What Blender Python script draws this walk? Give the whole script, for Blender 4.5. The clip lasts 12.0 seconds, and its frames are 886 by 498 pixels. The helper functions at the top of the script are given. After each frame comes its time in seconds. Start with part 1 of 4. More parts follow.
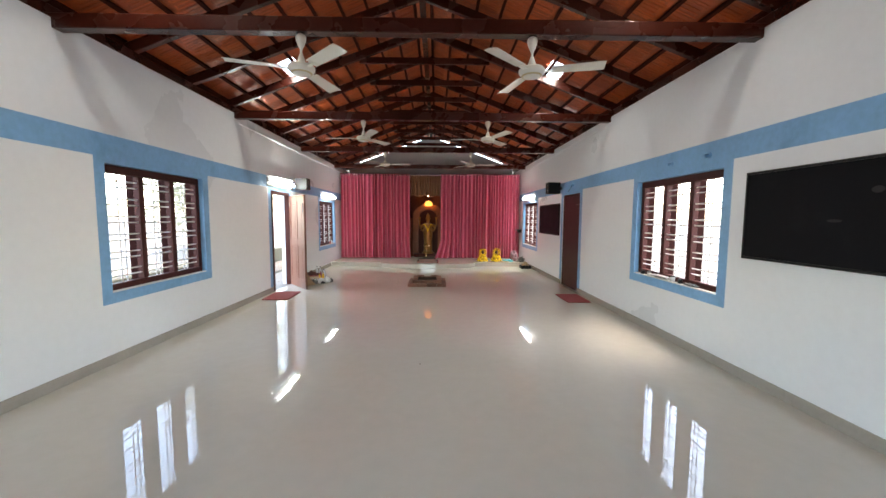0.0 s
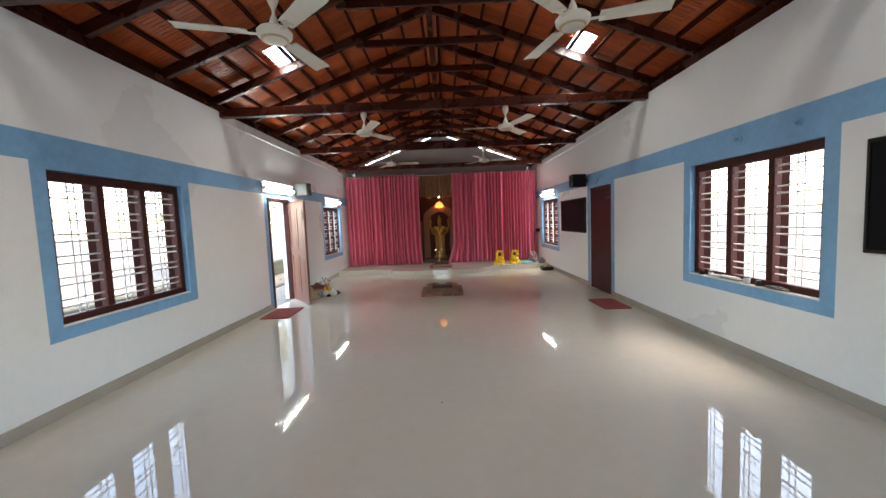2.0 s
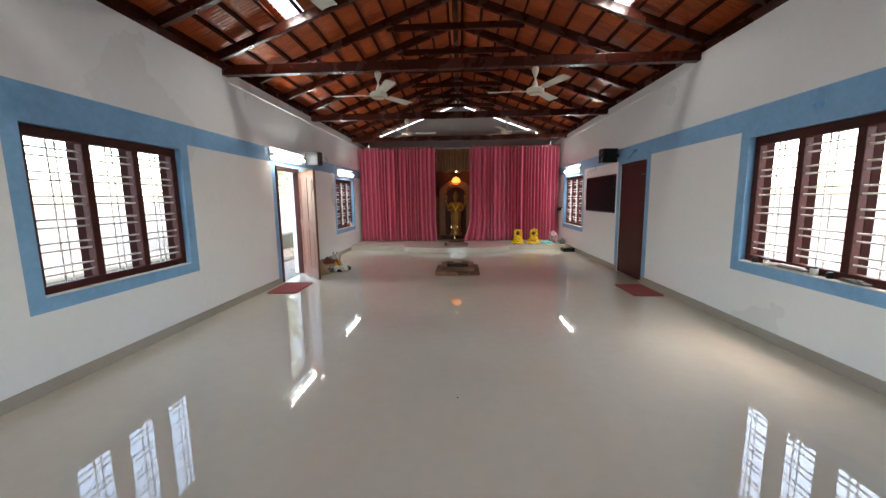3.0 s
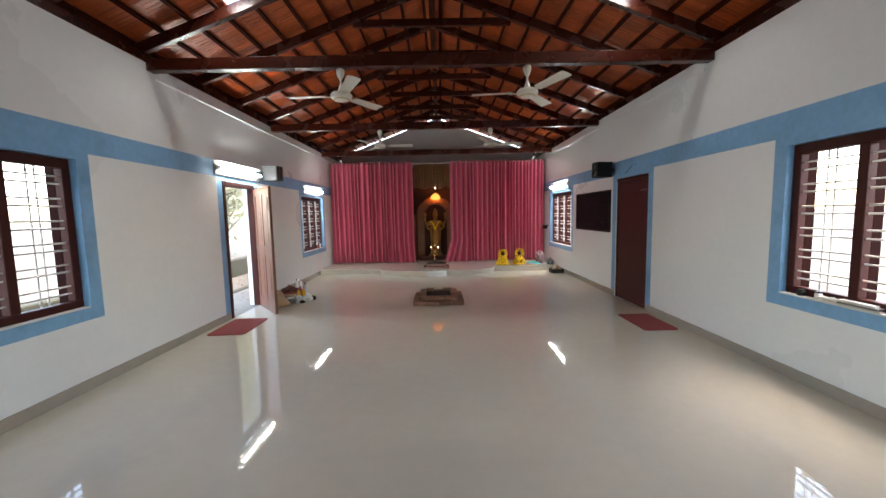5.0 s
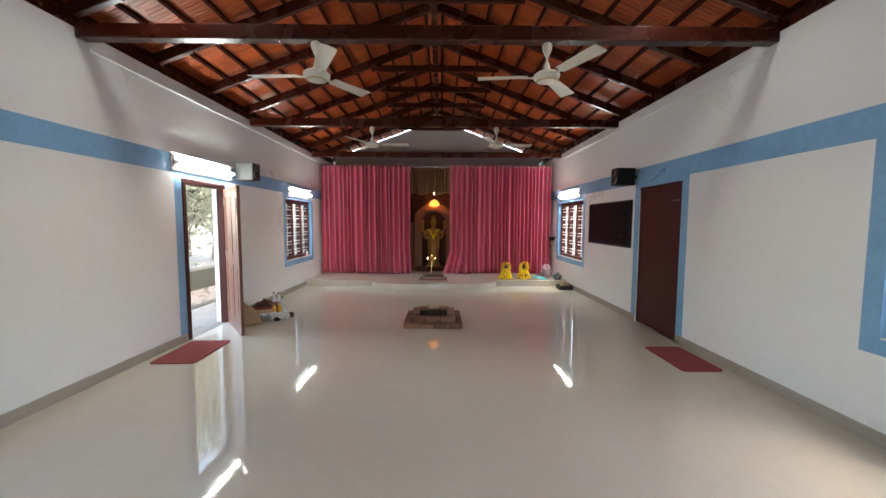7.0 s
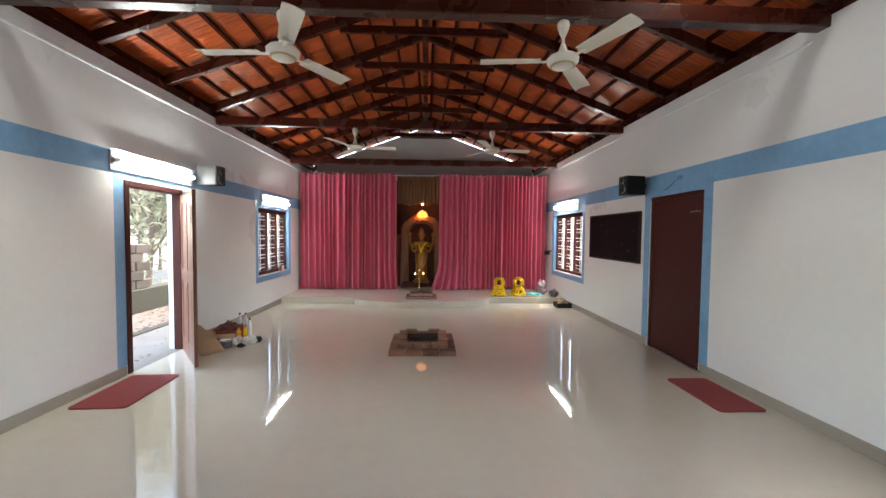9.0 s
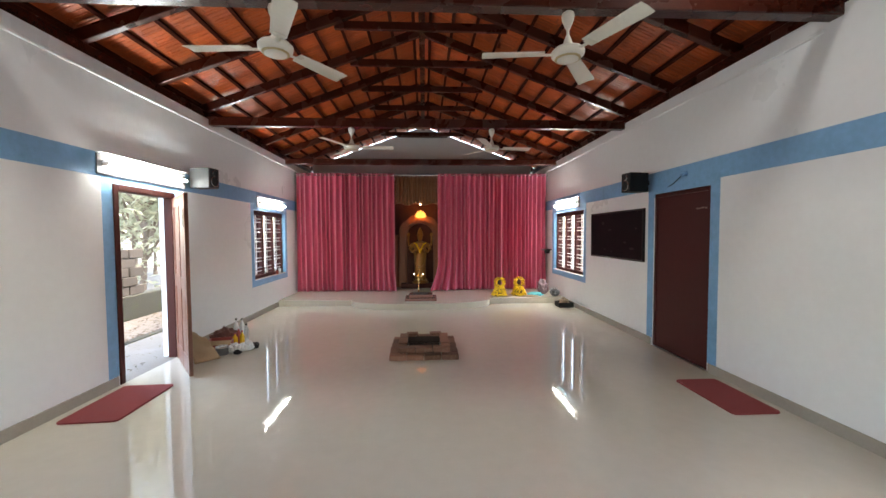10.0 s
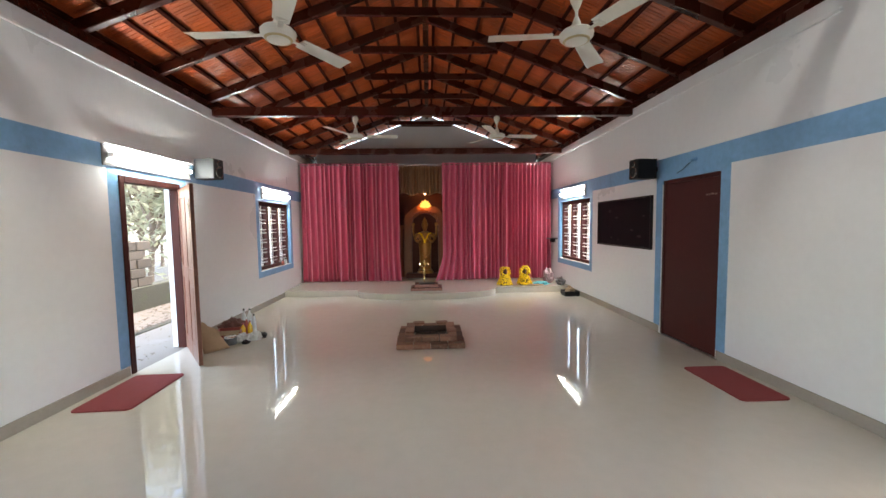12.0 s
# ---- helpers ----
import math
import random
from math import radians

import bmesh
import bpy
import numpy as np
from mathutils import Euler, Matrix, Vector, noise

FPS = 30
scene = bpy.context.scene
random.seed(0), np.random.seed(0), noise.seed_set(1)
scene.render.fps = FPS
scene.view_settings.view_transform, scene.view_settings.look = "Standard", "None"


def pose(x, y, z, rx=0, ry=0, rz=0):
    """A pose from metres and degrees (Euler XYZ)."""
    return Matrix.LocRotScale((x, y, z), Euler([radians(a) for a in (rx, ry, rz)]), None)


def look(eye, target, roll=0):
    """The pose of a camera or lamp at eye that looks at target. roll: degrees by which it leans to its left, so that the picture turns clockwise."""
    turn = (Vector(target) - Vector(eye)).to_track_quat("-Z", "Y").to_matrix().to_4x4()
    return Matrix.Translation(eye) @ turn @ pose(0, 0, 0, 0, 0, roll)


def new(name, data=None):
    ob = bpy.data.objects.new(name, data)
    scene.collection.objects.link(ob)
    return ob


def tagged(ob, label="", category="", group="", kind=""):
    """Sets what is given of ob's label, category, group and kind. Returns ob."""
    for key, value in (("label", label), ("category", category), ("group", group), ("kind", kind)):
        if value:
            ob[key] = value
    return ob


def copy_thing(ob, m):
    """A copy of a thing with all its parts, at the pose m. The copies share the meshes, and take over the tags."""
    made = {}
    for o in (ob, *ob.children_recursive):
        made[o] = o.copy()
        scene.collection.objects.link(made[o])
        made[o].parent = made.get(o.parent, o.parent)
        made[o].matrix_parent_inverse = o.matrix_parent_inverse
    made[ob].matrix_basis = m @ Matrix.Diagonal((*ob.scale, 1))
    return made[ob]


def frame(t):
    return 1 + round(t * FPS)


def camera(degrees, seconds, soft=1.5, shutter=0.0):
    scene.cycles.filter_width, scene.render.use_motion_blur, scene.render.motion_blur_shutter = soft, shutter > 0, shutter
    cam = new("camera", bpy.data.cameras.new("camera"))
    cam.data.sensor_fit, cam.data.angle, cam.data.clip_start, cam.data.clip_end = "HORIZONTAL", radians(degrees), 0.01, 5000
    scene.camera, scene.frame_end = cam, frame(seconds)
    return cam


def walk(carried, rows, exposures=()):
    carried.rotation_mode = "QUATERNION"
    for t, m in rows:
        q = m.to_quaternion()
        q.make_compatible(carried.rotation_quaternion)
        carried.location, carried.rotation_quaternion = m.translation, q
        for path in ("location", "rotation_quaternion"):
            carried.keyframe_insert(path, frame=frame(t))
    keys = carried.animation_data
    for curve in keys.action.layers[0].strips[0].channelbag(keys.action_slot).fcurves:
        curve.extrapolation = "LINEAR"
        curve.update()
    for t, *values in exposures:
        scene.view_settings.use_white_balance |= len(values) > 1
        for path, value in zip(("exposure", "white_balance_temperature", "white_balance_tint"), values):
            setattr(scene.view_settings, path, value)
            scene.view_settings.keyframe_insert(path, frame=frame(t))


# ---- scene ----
import itertools
cam = camera(100.0, 12.0)
PATH = [
    (0, (0.302, -0.001, 1.512), (0.338, 1.992, 1.348), 0.3),
    (0.5, (0.278, 0.177, 1.496), (0.297, 2.17, 1.33), -0.2),
    (1, (0.212, 0.388, 1.508), (0.287, 2.382, 1.379), -1.5),
    (1.5, (0.195, 0.566, 1.505), (0.262, 2.561, 1.376), -2.4),
    (2, (0.232, 0.784, 1.497), (0.209, 2.778, 1.347), -2.3),
    (2.5, (0.255, 0.976, 1.479), (0.152, 2.964, 1.29), -0.5),
    (3, (0.176, 1.197, 1.448), (0.077, 3.176, 1.18), -0.8),
    (3.2, (0.176, 1.269, 1.455), (0.059, 3.256, 1.257), -2.4),
    (4.8, (0.173, 1.976, 1.49), (0.133, 3.964, 1.271), -1.4),
    (5, (0.158, 2.07, 1.499), (0.168, 4.062, 1.315), -1.2),
    (5.5, (0.122, 2.307, 1.486), (0.202, 4.297, 1.301), -2.8),
    (6, (0.151, 2.501, 1.489), (0.269, 4.49, 1.323), -2.1),
    (6.5, (0.21, 2.73, 1.486), (0.23, 4.724, 1.34), -0.3),
    (7, (0.205, 2.898, 1.525), (0.217, 4.892, 1.379), 0.2),
    (7.5, (0.152, 3.068, 1.521), (0.198, 5.063, 1.392), -0.2),
    (7.7, (0.131, 3.131, 1.512), (0.219, 5.123, 1.359), -0.8),
    (9.3, (0.143, 3.605, 1.519), (0.228, 5.602, 1.449), 0.6),
    (9.5, (0.126, 3.632, 1.522), (0.199, 5.629, 1.432), -0.0),
    (10, (0.107, 3.66, 1.533), (0.208, 5.656, 1.452), -0.3),
    (10.5, (0.09, 3.677, 1.529), (0.196, 5.672, 1.442), 0.0),
    (11, (0.084, 3.687, 1.516), (0.159, 5.681, 1.383), -0.3),
    (11.5, (0.085, 3.682, 1.518), (0.163, 5.676, 1.389), -0.6),
    (12, (0.087, 3.679, 1.515), (0.165, 5.673, 1.383), -0.8),
]
walk(cam, [(t, look(eye, target, roll)) for t, eye, target, roll in PATH], [(0, 4.54, 7900, 10), (3, 4.16, 7900, 10), (6.5, 4.14, 7900, 10), (7.5, 4.46, 7900, 10), (12, 4.46, 7900, 10)])

# ---------- exposure, world, sun ----------
world = bpy.data.worlds.new("overcast_sky")
scene.world = world
world.use_nodes = True
wn = world.node_tree.nodes
sky = wn.new("ShaderNodeTexSky")
sky.sky_type = "NISHITA"
sky.sun_disc = False
sky.sun_elevation = radians(70)
sky.sun_rotation = radians(97)
sky.air_density, sky.dust_density, sky.ozone_density = 1.0, 2.0, 1.5
wn["Background"].inputs["Strength"].default_value = 0.115
world.node_tree.links.new(sky.outputs["Color"], wn["Background"].inputs["Color"])
sun = new("sun", bpy.data.lights.new("sun", "SUN"))
sun.data.energy, sun.data.angle, sun.data.color = 0.3, radians(60), (0.90, 0.95, 1.0)
sun.matrix_world = look((4.4, 3.5, 12), (0, 4, 0))

# ---------- plan ----------
XL, XR = -3.02, 3.215            # inner faces of the long walls
XC = 0.0975                      # ridge line
YB, YF = -2.63, 14.4             # back wall, end wall behind the curtain
WT = 0.19                        # wall thickness
WALL_H = 3.22
SLOPE, APEX = 0.37, 4.50         # rafters: underside at the ridge
BAND0, BAND1 = 2.11, 2.34        # painted blue band
PLAT = 0.13


def under(x):
    """Height of the rafters' underside."""
    return APEX - SLOPE * abs(x - XC)


# ---------- materials ----------
def nodes_of(name):
    m = bpy.data.materials.new(name)
    m.use_nodes = True
    return m, m.node_tree.nodes, m.node_tree.links, m.node_tree.nodes["Principled BSDF"]


def mat(name, color, rough=0.5, metal=0.0, var=0.12, scale=3.0, fine=40.0, bump=0.1, bump_scale=80.0, rvar=0.1,
        stain=None, stain_scale=1.2, stain_cut=0.55, stretch=(1, 1, 1), island=0.0, objvar=0.0, coat=0.0, spec=0.5, sheen=0.0):
    m, n, l, b = nodes_of(name)
    tc = n.new("ShaderNodeTexCoord")
    mp = n.new("ShaderNodeMapping")
    mp.inputs["Scale"].default_value = stretch
    l.new(tc.outputs["Object"], mp.inputs["Vector"])
    big = n.new("ShaderNodeTexNoise")
    big.inputs["Scale"].default_value = scale
    big.inputs["Detail"].default_value = 5
    small = n.new("ShaderNodeTexNoise")
    small.inputs["Scale"].default_value = fine
    small.inputs["Detail"].default_value = 4
    l.new(mp.outputs["Vector"], big.inputs["Vector"])
    l.new(mp.outputs["Vector"], small.inputs["Vector"])
    mixed = n.new("ShaderNodeMath")
    mixed.operation = "ADD"
    l.new(big.outputs["Fac"], mixed.inputs[0])
    l.new(small.outputs["Fac"], mixed.inputs[1])
    value = mixed.outputs[0]
    mean = 1.0
    if island or objvar:
        src = n.new("ShaderNodeNewGeometry").outputs["Random Per Island"] if island else n.new("ShaderNodeObjectInfo").outputs["Random"]
        amount = n.new("ShaderNodeMath")
        amount.operation = "MULTIPLY_ADD"
        amount.inputs[1].default_value = (island or objvar) / max(var, 0.01)
        l.new(src, amount.inputs[0])
        l.new(value, amount.inputs[2])
        value = amount.outputs[0]
        mean += 0.5 * (island or objvar) / max(var, 0.01)
    ramp = n.new("ShaderNodeMapRange")
    ramp.inputs["From Min"].default_value = mean - 1
    ramp.inputs["From Max"].default_value = mean + 1
    ramp.inputs["To Min"].default_value = 1 - 2 * var
    ramp.inputs["To Max"].default_value = 1 + 2 * var
    ramp.clamp = False
    l.new(value, ramp.inputs["Value"])
    mul = n.new("ShaderNodeVectorMath")
    mul.operation = "SCALE"
    mul.inputs[0].default_value = color
    l.new(ramp.outputs["Result"], mul.inputs["Scale"])
    out = mul.outputs["Vector"]
    if stain:
        sn = n.new("ShaderNodeTexNoise")
        sn.inputs["Scale"].default_value = stain_scale
        sn.inputs["Detail"].default_value = 7
        sn.inputs["Roughness"].default_value = 0.65
        l.new(mp.outputs["Vector"], sn.inputs["Vector"])
        cut = n.new("ShaderNodeMapRange")
        cut.inputs["From Min"].default_value = stain_cut
        cut.inputs["From Max"].default_value = stain_cut + 0.2
        l.new(sn.outputs["Fac"], cut.inputs["Value"])
        mx = n.new("ShaderNodeMix")
        mx.data_type = "RGBA"
        l.new(cut.outputs["Result"], mx.inputs["Factor"])
        l.new(out, mx.inputs["A"])
        mx.inputs["B"].default_value = (*stain, 1)
        out = mx.outputs["Result"]
    l.new(out, b.inputs["Base Color"])
    rr = n.new("ShaderNodeMapRange")
    rr.inputs["To Min"].default_value = max(0.02, rough - rvar * rough * 2)
    rr.inputs["To Max"].default_value = min(1, rough + rvar * rough * 2)
    l.new(big.outputs["Fac"], rr.inputs["Value"])
    l.new(rr.outputs["Result"], b.inputs["Roughness"])
    b.inputs["Metallic"].default_value = metal
    b.inputs["Specular IOR Level"].default_value = spec
    b.inputs["Coat Weight"].default_value = coat
    b.inputs["Coat Roughness"].default_value = 0.12
    b.inputs["Sheen Weight"].default_value = sheen
    if bump:
        bt = n.new("ShaderNodeTexNoise")
        bt.inputs["Scale"].default_value = bump_scale
        bt.inputs["Detail"].default_value = 5
        l.new(mp.outputs["Vector"], bt.inputs["Vector"])
        bp = n.new("ShaderNodeBump")
        bp.inputs["Strength"].default_value = bump
        bp.inputs["Distance"].default_value = 0.01
        l.new(bt.outputs["Fac"], bp.inputs["Height"])
        l.new(bp.outputs["Normal"], b.inputs["Normal"])
    return m


def glow(name, color, strength):
    m, n, l, b = nodes_of(name)
    b.inputs["Base Color"].default_value = (*color, 1)
    b.inputs["Emission Color"].default_value = (*color, 1)
    b.inputs["Emission Strength"].default_value = strength
    return m


M_WALL = mat("white_wall_paint", (0.775, 0.80, 0.82), 0.29, var=0.035, scale=0.7, fine=14, bump=0.09, bump_scale=14)
M_BLUE = mat("blue_wall_paint", (0.18, 0.40, 0.65), 0.42, var=0.16, scale=2.0, fine=20, bump=0.16, bump_scale=24, stain=(0.11, 0.28, 0.48), stain_scale=1.8)
M_GABLE = mat("pale_gable_plaster", (0.62, 0.64, 0.66), 0.7, var=0.05, scale=1.5, bump=0.2)
M_FLOOR = mat("polished_cream_floor_tile", (0.535, 0.495, 0.42), 0.6, var=0.05, scale=0.8, fine=9, bump=0.0, rvar=0.1, spec=0.0, coat=1.0)
M_FLOOR.node_tree.nodes["Principled BSDF"].inputs["Coat Roughness"].default_value = 0.004
M_FLOOR.node_tree.nodes["Principled BSDF"].inputs["Coat IOR"].default_value = 1.62
M_SKIRT = mat("beige_skirting_tile", (0.35, 0.32, 0.28), 0.25, var=0.08, scale=4, bump=0.03)
M_WOOD = mat("dark_red_varnished_timber", (0.046, 0.009, 0.005), 0.27, var=0.25, scale=3, fine=30, bump=0.18, bump_scale=40, stretch=(1, 1, 1), spec=0.45)
M_BATTEN = mat("old_batten_timber", (0.045, 0.009, 0.005), 0.8, var=0.25, scale=4, bump=0.15, spec=0.06)
M_TILE = mat("terracotta_roof_tile", (0.42, 0.080, 0.020), 0.40, var=0.18, scale=5, fine=50, bump=0.4, bump_scale=45, island=0.26, stain=(0.15, 0.035, 0.016), stain_scale=2.5, stain_cut=0.58)
M_FRAME = mat("maroon_painted_timber", (0.055, 0.012, 0.010), 0.55, var=0.18, scale=6, bump=0.12, spec=0.2)
M_SHUTTER = mat("weathered_shutter_timber", (0.022, 0.006, 0.005), 0.8, var=0.2, scale=6, bump=0.15, spec=0.05)
M_DOOR = mat("brown_lacquered_door", (0.22, 0.085, 0.055), 0.36, var=0.16, scale=2.5, fine=25, bump=0.08, stretch=(4, 4, 0.6), stain=(0.2, 0.07, 0.05), stain_scale=2)
M_DOOR_DARK = mat("dark_maroon_door_skin", (0.058, 0.013, 0.012), 0.45, var=0.12, scale=2, fine=25, bump=0.05, spec=0.25)
M_ROD = mat("white_painted_iron", (0.72, 0.70, 0.67), 0.4, var=0.06, scale=10, bump=0.03)
M_FAN = mat("cream_fan_enamel", (0.72, 0.70, 0.62), 0.3, var=0.06, scale=6, bump=0.0, stain=(0.5, 0.46, 0.38), stain_scale=5, stain_cut=0.62)
M_FAN_TRIM = mat("gold_fan_trim", (0.55, 0.45, 0.25), 0.3, metal=0.6, var=0.08, bump=0)
M_CURTAIN = mat("rose_satin_curtain", (0.54, 0.078, 0.148), 0.36, var=0.12, scale=5, fine=60, bump=0.1, bump_scale=160, sheen=0.25, stretch=(1, 1, 0.25))
M_STEEL = mat("brushed_steel", (0.62, 0.62, 0.62), 0.25, metal=0.9, var=0.05, bump=0.0)
M_BLACK = mat("black_board_paint", (0.005, 0.005, 0.007), 0.5, spec=0.08, var=0.2, scale=2.5, bump=0.04, stain=(0.010, 0.010, 0.012), stain_scale=2.2, stain_cut=0.58)
M_CHALK = mat("chalk_dust", (0.018, 0.019, 0.022), 0.9, var=0.4, scale=30, bump=0)
M_BLACK2 = mat("black_plastic", (0.009, 0.009, 0.010), 0.45, var=0.1, bump=0.06, spec=0.25)
M_GREY = mat("grey_plastic", (0.11, 0.11, 0.115), 0.42, var=0.08, bump=0.05)
M_MAT = mat("red_coir_mat", (0.24, 0.032, 0.034), 0.9, var=0.16, scale=9, fine=160, bump=0.7, bump_scale=260)
M_BRICK = mat("fired_brick", (0.17, 0.078, 0.048), 0.85, var=0.18, scale=9, fine=60, bump=0.6, bump_scale=60, objvar=0.36, stain=(0.42, 0.33, 0.25), stain_scale=11, stain_cut=0.6)
M_SOOT = mat("soot", (0.045, 0.028, 0.02), 0.9, var=0.2, bump=0.4)
M_GOLD = mat("dull_gold_figure", (0.36, 0.17, 0.04), 0.38, metal=0.3, var=0.2, scale=14, bump=0.25, bump_scale=50)
M_ARCH = mat("carved_golden_wood", (0.22, 0.072, 0.024), 0.45, var=0.25, scale=12, bump=0.5, bump_scale=40)
M_ALCOVE = mat("dark_brown_alcove_cloth", (0.075, 0.017, 0.010), 0.7, var=0.2, scale=4, bump=0.2)
M_VALANCE = mat("gold_brocade", (0.20, 0.085, 0.028), 0.45, var=0.3, scale=9, bump=0.3, sheen=0.3, stretch=(1, 1, 0.3))
M_YELLOW = mat("marigold_petals", (0.80, 0.52, 0.02), 0.75, var=0.2, scale=20, bump=0.4, island=0.25)
M_IDOL = mat("dark_carved_stone", (0.06, 0.028, 0.02), 0.5, var=0.2, scale=20, bump=0.3)
M_BRASS = mat("polished_brass", (0.70, 0.50, 0.20), 0.25, metal=1.0, var=0.08, bump=0.05)
M_PLINTH = mat("red_granite_plinth", (0.22, 0.095, 0.075), 0.25, var=0.2, scale=30, bump=0.03)
M_BLUECLOTH = mat("teal_cloth", (0.05, 0.36, 0.42), 0.8, var=0.15, bump=0.3)
M_PINK = mat("pink_plastic_bag", (0.30, 0.19, 0.21), 0.35, var=0.12, bump=0.3)
M_WHITE = mat("white_cloth", (0.7, 0.69, 0.66), 0.8, var=0.08, bump=0.3)
M_CARD = mat("brown_cardboard", (0.36, 0.24, 0.14), 0.85, var=0.12, scale=5, bump=0.15, stain=(0.25, 0.15, 0.08))
M_JUTE = mat("jute_sacking", (0.34, 0.24, 0.15), 0.95, var=0.2, scale=12, fine=120, bump=0.8, bump_scale=180)
M_BUNDLE = mat("red_brown_cloth", (0.11, 0.035, 0.025), 0.85, var=0.25, scale=8, bump=0.5)
M_REDBOX = mat("red_tin", (0.30, 0.05, 0.035), 0.4, var=0.15, bump=0.05)
M_OIL = mat("yellow_oil", (0.75, 0.42, 0.03), 0.12, var=0.08, bump=0, coat=0.5)
M_CLEAR = mat("milky_plastic_bottle", (0.62, 0.64, 0.64), 0.2, var=0.05, bump=0.02, coat=0.4)
M_ENAMEL = mat("white_enamel", (0.82, 0.82, 0.82), 0.35, var=0.02, bump=0)
M_REFLECT = mat("dull_grey_metal", (0.12, 0.12, 0.122), 0.6, var=0.05, bump=0, spec=0.2)
M_TUBE = glow("fluorescent_tube", (0.80, 0.92, 1.0), 12.0)
M_LAMP = glow("amber_lotus_petal", (1.0, 0.40, 0.09), 0.10)
M_LAMP_CORE = glow("amber_lamp_core", (1.0, 0.45, 0.12), 6.0)
M_BULB = glow("small_warm_bulb", (1.0, 0.78, 0.5), 0.9)
M_FLAME = glow("wick_flame", (1.0, 0.85, 0.6), 1.2)
M_GROUND = mat("gravelly_ground", (0.15, 0.128, 0.108), 0.95, var=0.34, scale=1.6, fine=28, bump=0.9, bump_scale=30, stain=(0.10, 0.085, 0.06), stain_scale=5, stain_cut=0.52)
M_CONC = mat("pale_concrete", (0.17, 0.15, 0.125), 0.85, var=0.1, scale=2, bump=0.4, bump_scale=40, stain=(0.2, 0.18, 0.16), stain_scale=1.4)
M_MOSS = mat("mossy_masonry", (0.045, 0.042, 0.028), 0.95, var=0.25, scale=4, bump=0.6, bump_scale=30, stain=(0.045, 0.055, 0.02), stain_scale=3)
M_LATERITE = mat("laterite_block", (0.085, 0.066, 0.05), 0.95, var=0.15, scale=5, bump=0.8, bump_scale=35, objvar=0.2)
M_LIME = mat("limewashed_wall", (0.75, 0.75, 0.73), 0.9, var=0.06, scale=1.5, bump=0.3)
M_LEAF = mat("green_leaf", (0.12, 0.12, 0.075), 0.5, var=0.2, scale=3, bump=0, island=0.35)
leaf_nodes, leaf_links = M_LEAF.node_tree.nodes, M_LEAF.node_tree.links
lit_through = leaf_nodes.new("ShaderNodeBsdfTranslucent")
lit_through.inputs["Color"].default_value = (0.55, 0.55, 0.40, 1)
both = leaf_nodes.new("ShaderNodeMixShader")
both.inputs["Fac"].default_value = 0.5
leaf_links.new(leaf_nodes["Principled BSDF"].outputs[0], both.inputs[1])
leaf_links.new(lit_through.outputs[0], both.inputs[2])
leaf_links.new(both.outputs[0], leaf_nodes["Material Output"].inputs["Surface"])
M_LITTER = mat("dry_leaf_litter", (0.085, 0.058, 0.035), 0.85, var=0.3, scale=20, bump=0, island=0.4)
M_SPEAKER = mat("dark_grey_cabinet_skin", (0.032, 0.033, 0.035), 0.5, var=0.08, bump=0.05, spec=0.2)
M_MARK = mat("pale_chalk_mark", (0.22, 0.16, 0.15), 0.9, var=0.3, scale=40, bump=0)
M_PAPER = mat("printed_paper", (0.52, 0.51, 0.49), 0.7, var=0.2, scale=30, bump=0.05)
M_BARK = mat("grey_bark", (0.16, 0.12, 0.09), 0.95, var=0.25, scale=8, bump=0.8, bump_scale=30)


def glass_mat():
    m, n, l, b = nodes_of("frosted_roof_glass")
    b.inputs["Base Color"].default_value = (0.93, 0.95, 0.95, 1)
    b.inputs["Roughness"].default_value = 0.35
    b.inputs["Transmission Weight"].default_value = 1.0
    b.inputs["IOR"].default_value = 1.2
    return m


M_GLASS = glass_mat()


# ---------- mesh helpers ----------
def bx(bm, x0, x1, y0, y1, z0, z1, m=None):
    c = [(x0, y0, z0), (x1, y0, z0), (x1, y1, z0), (x0, y1, z0), (x0, y0, z1), (x1, y0, z1), (x1, y1, z1), (x0, y1, z1)]
    v = [bm.verts.new(m @ Vector(p) if m else p) for p in c]
    for f in ((3, 2, 1, 0), (4, 5, 6, 7), (0, 1, 5, 4), (1, 2, 6, 5), (2, 3, 7, 6), (3, 0, 4, 7)):
        bm.faces.new([v[i] for i in f])
    return v


def bevel(bm, w, seg=1):
    bmesh.ops.bevel(bm, geom=list(bm.edges), offset=w, segments=seg, affect="EDGES", profile=0.6)
    return bm


def box(x0, x1, y0, y1, z0, z1, w=0.0, seg=1, m=None):
    bm = bmesh.new()
    bx(bm, x0, x1, y0, y1, z0, z1, m)
    if w:
        bevel(bm, w, seg)
    return bm


def cyl(bm, p0, p1, r0, r1=None, n=12):
    r1 = r0 if r1 is None else r1
    p0, p1 = Vector(p0), Vector(p1)
    d = p1 - p0
    m = Matrix.Translation((p0 + p1) / 2) @ d.to_track_quat("Z", "Y").to_matrix().to_4x4()
    bmesh.ops.create_cone(bm, cap_ends=True, segments=n, radius1=max(r0, 1e-4), radius2=max(r1, 1e-4), depth=d.length, matrix=m)
    return bm


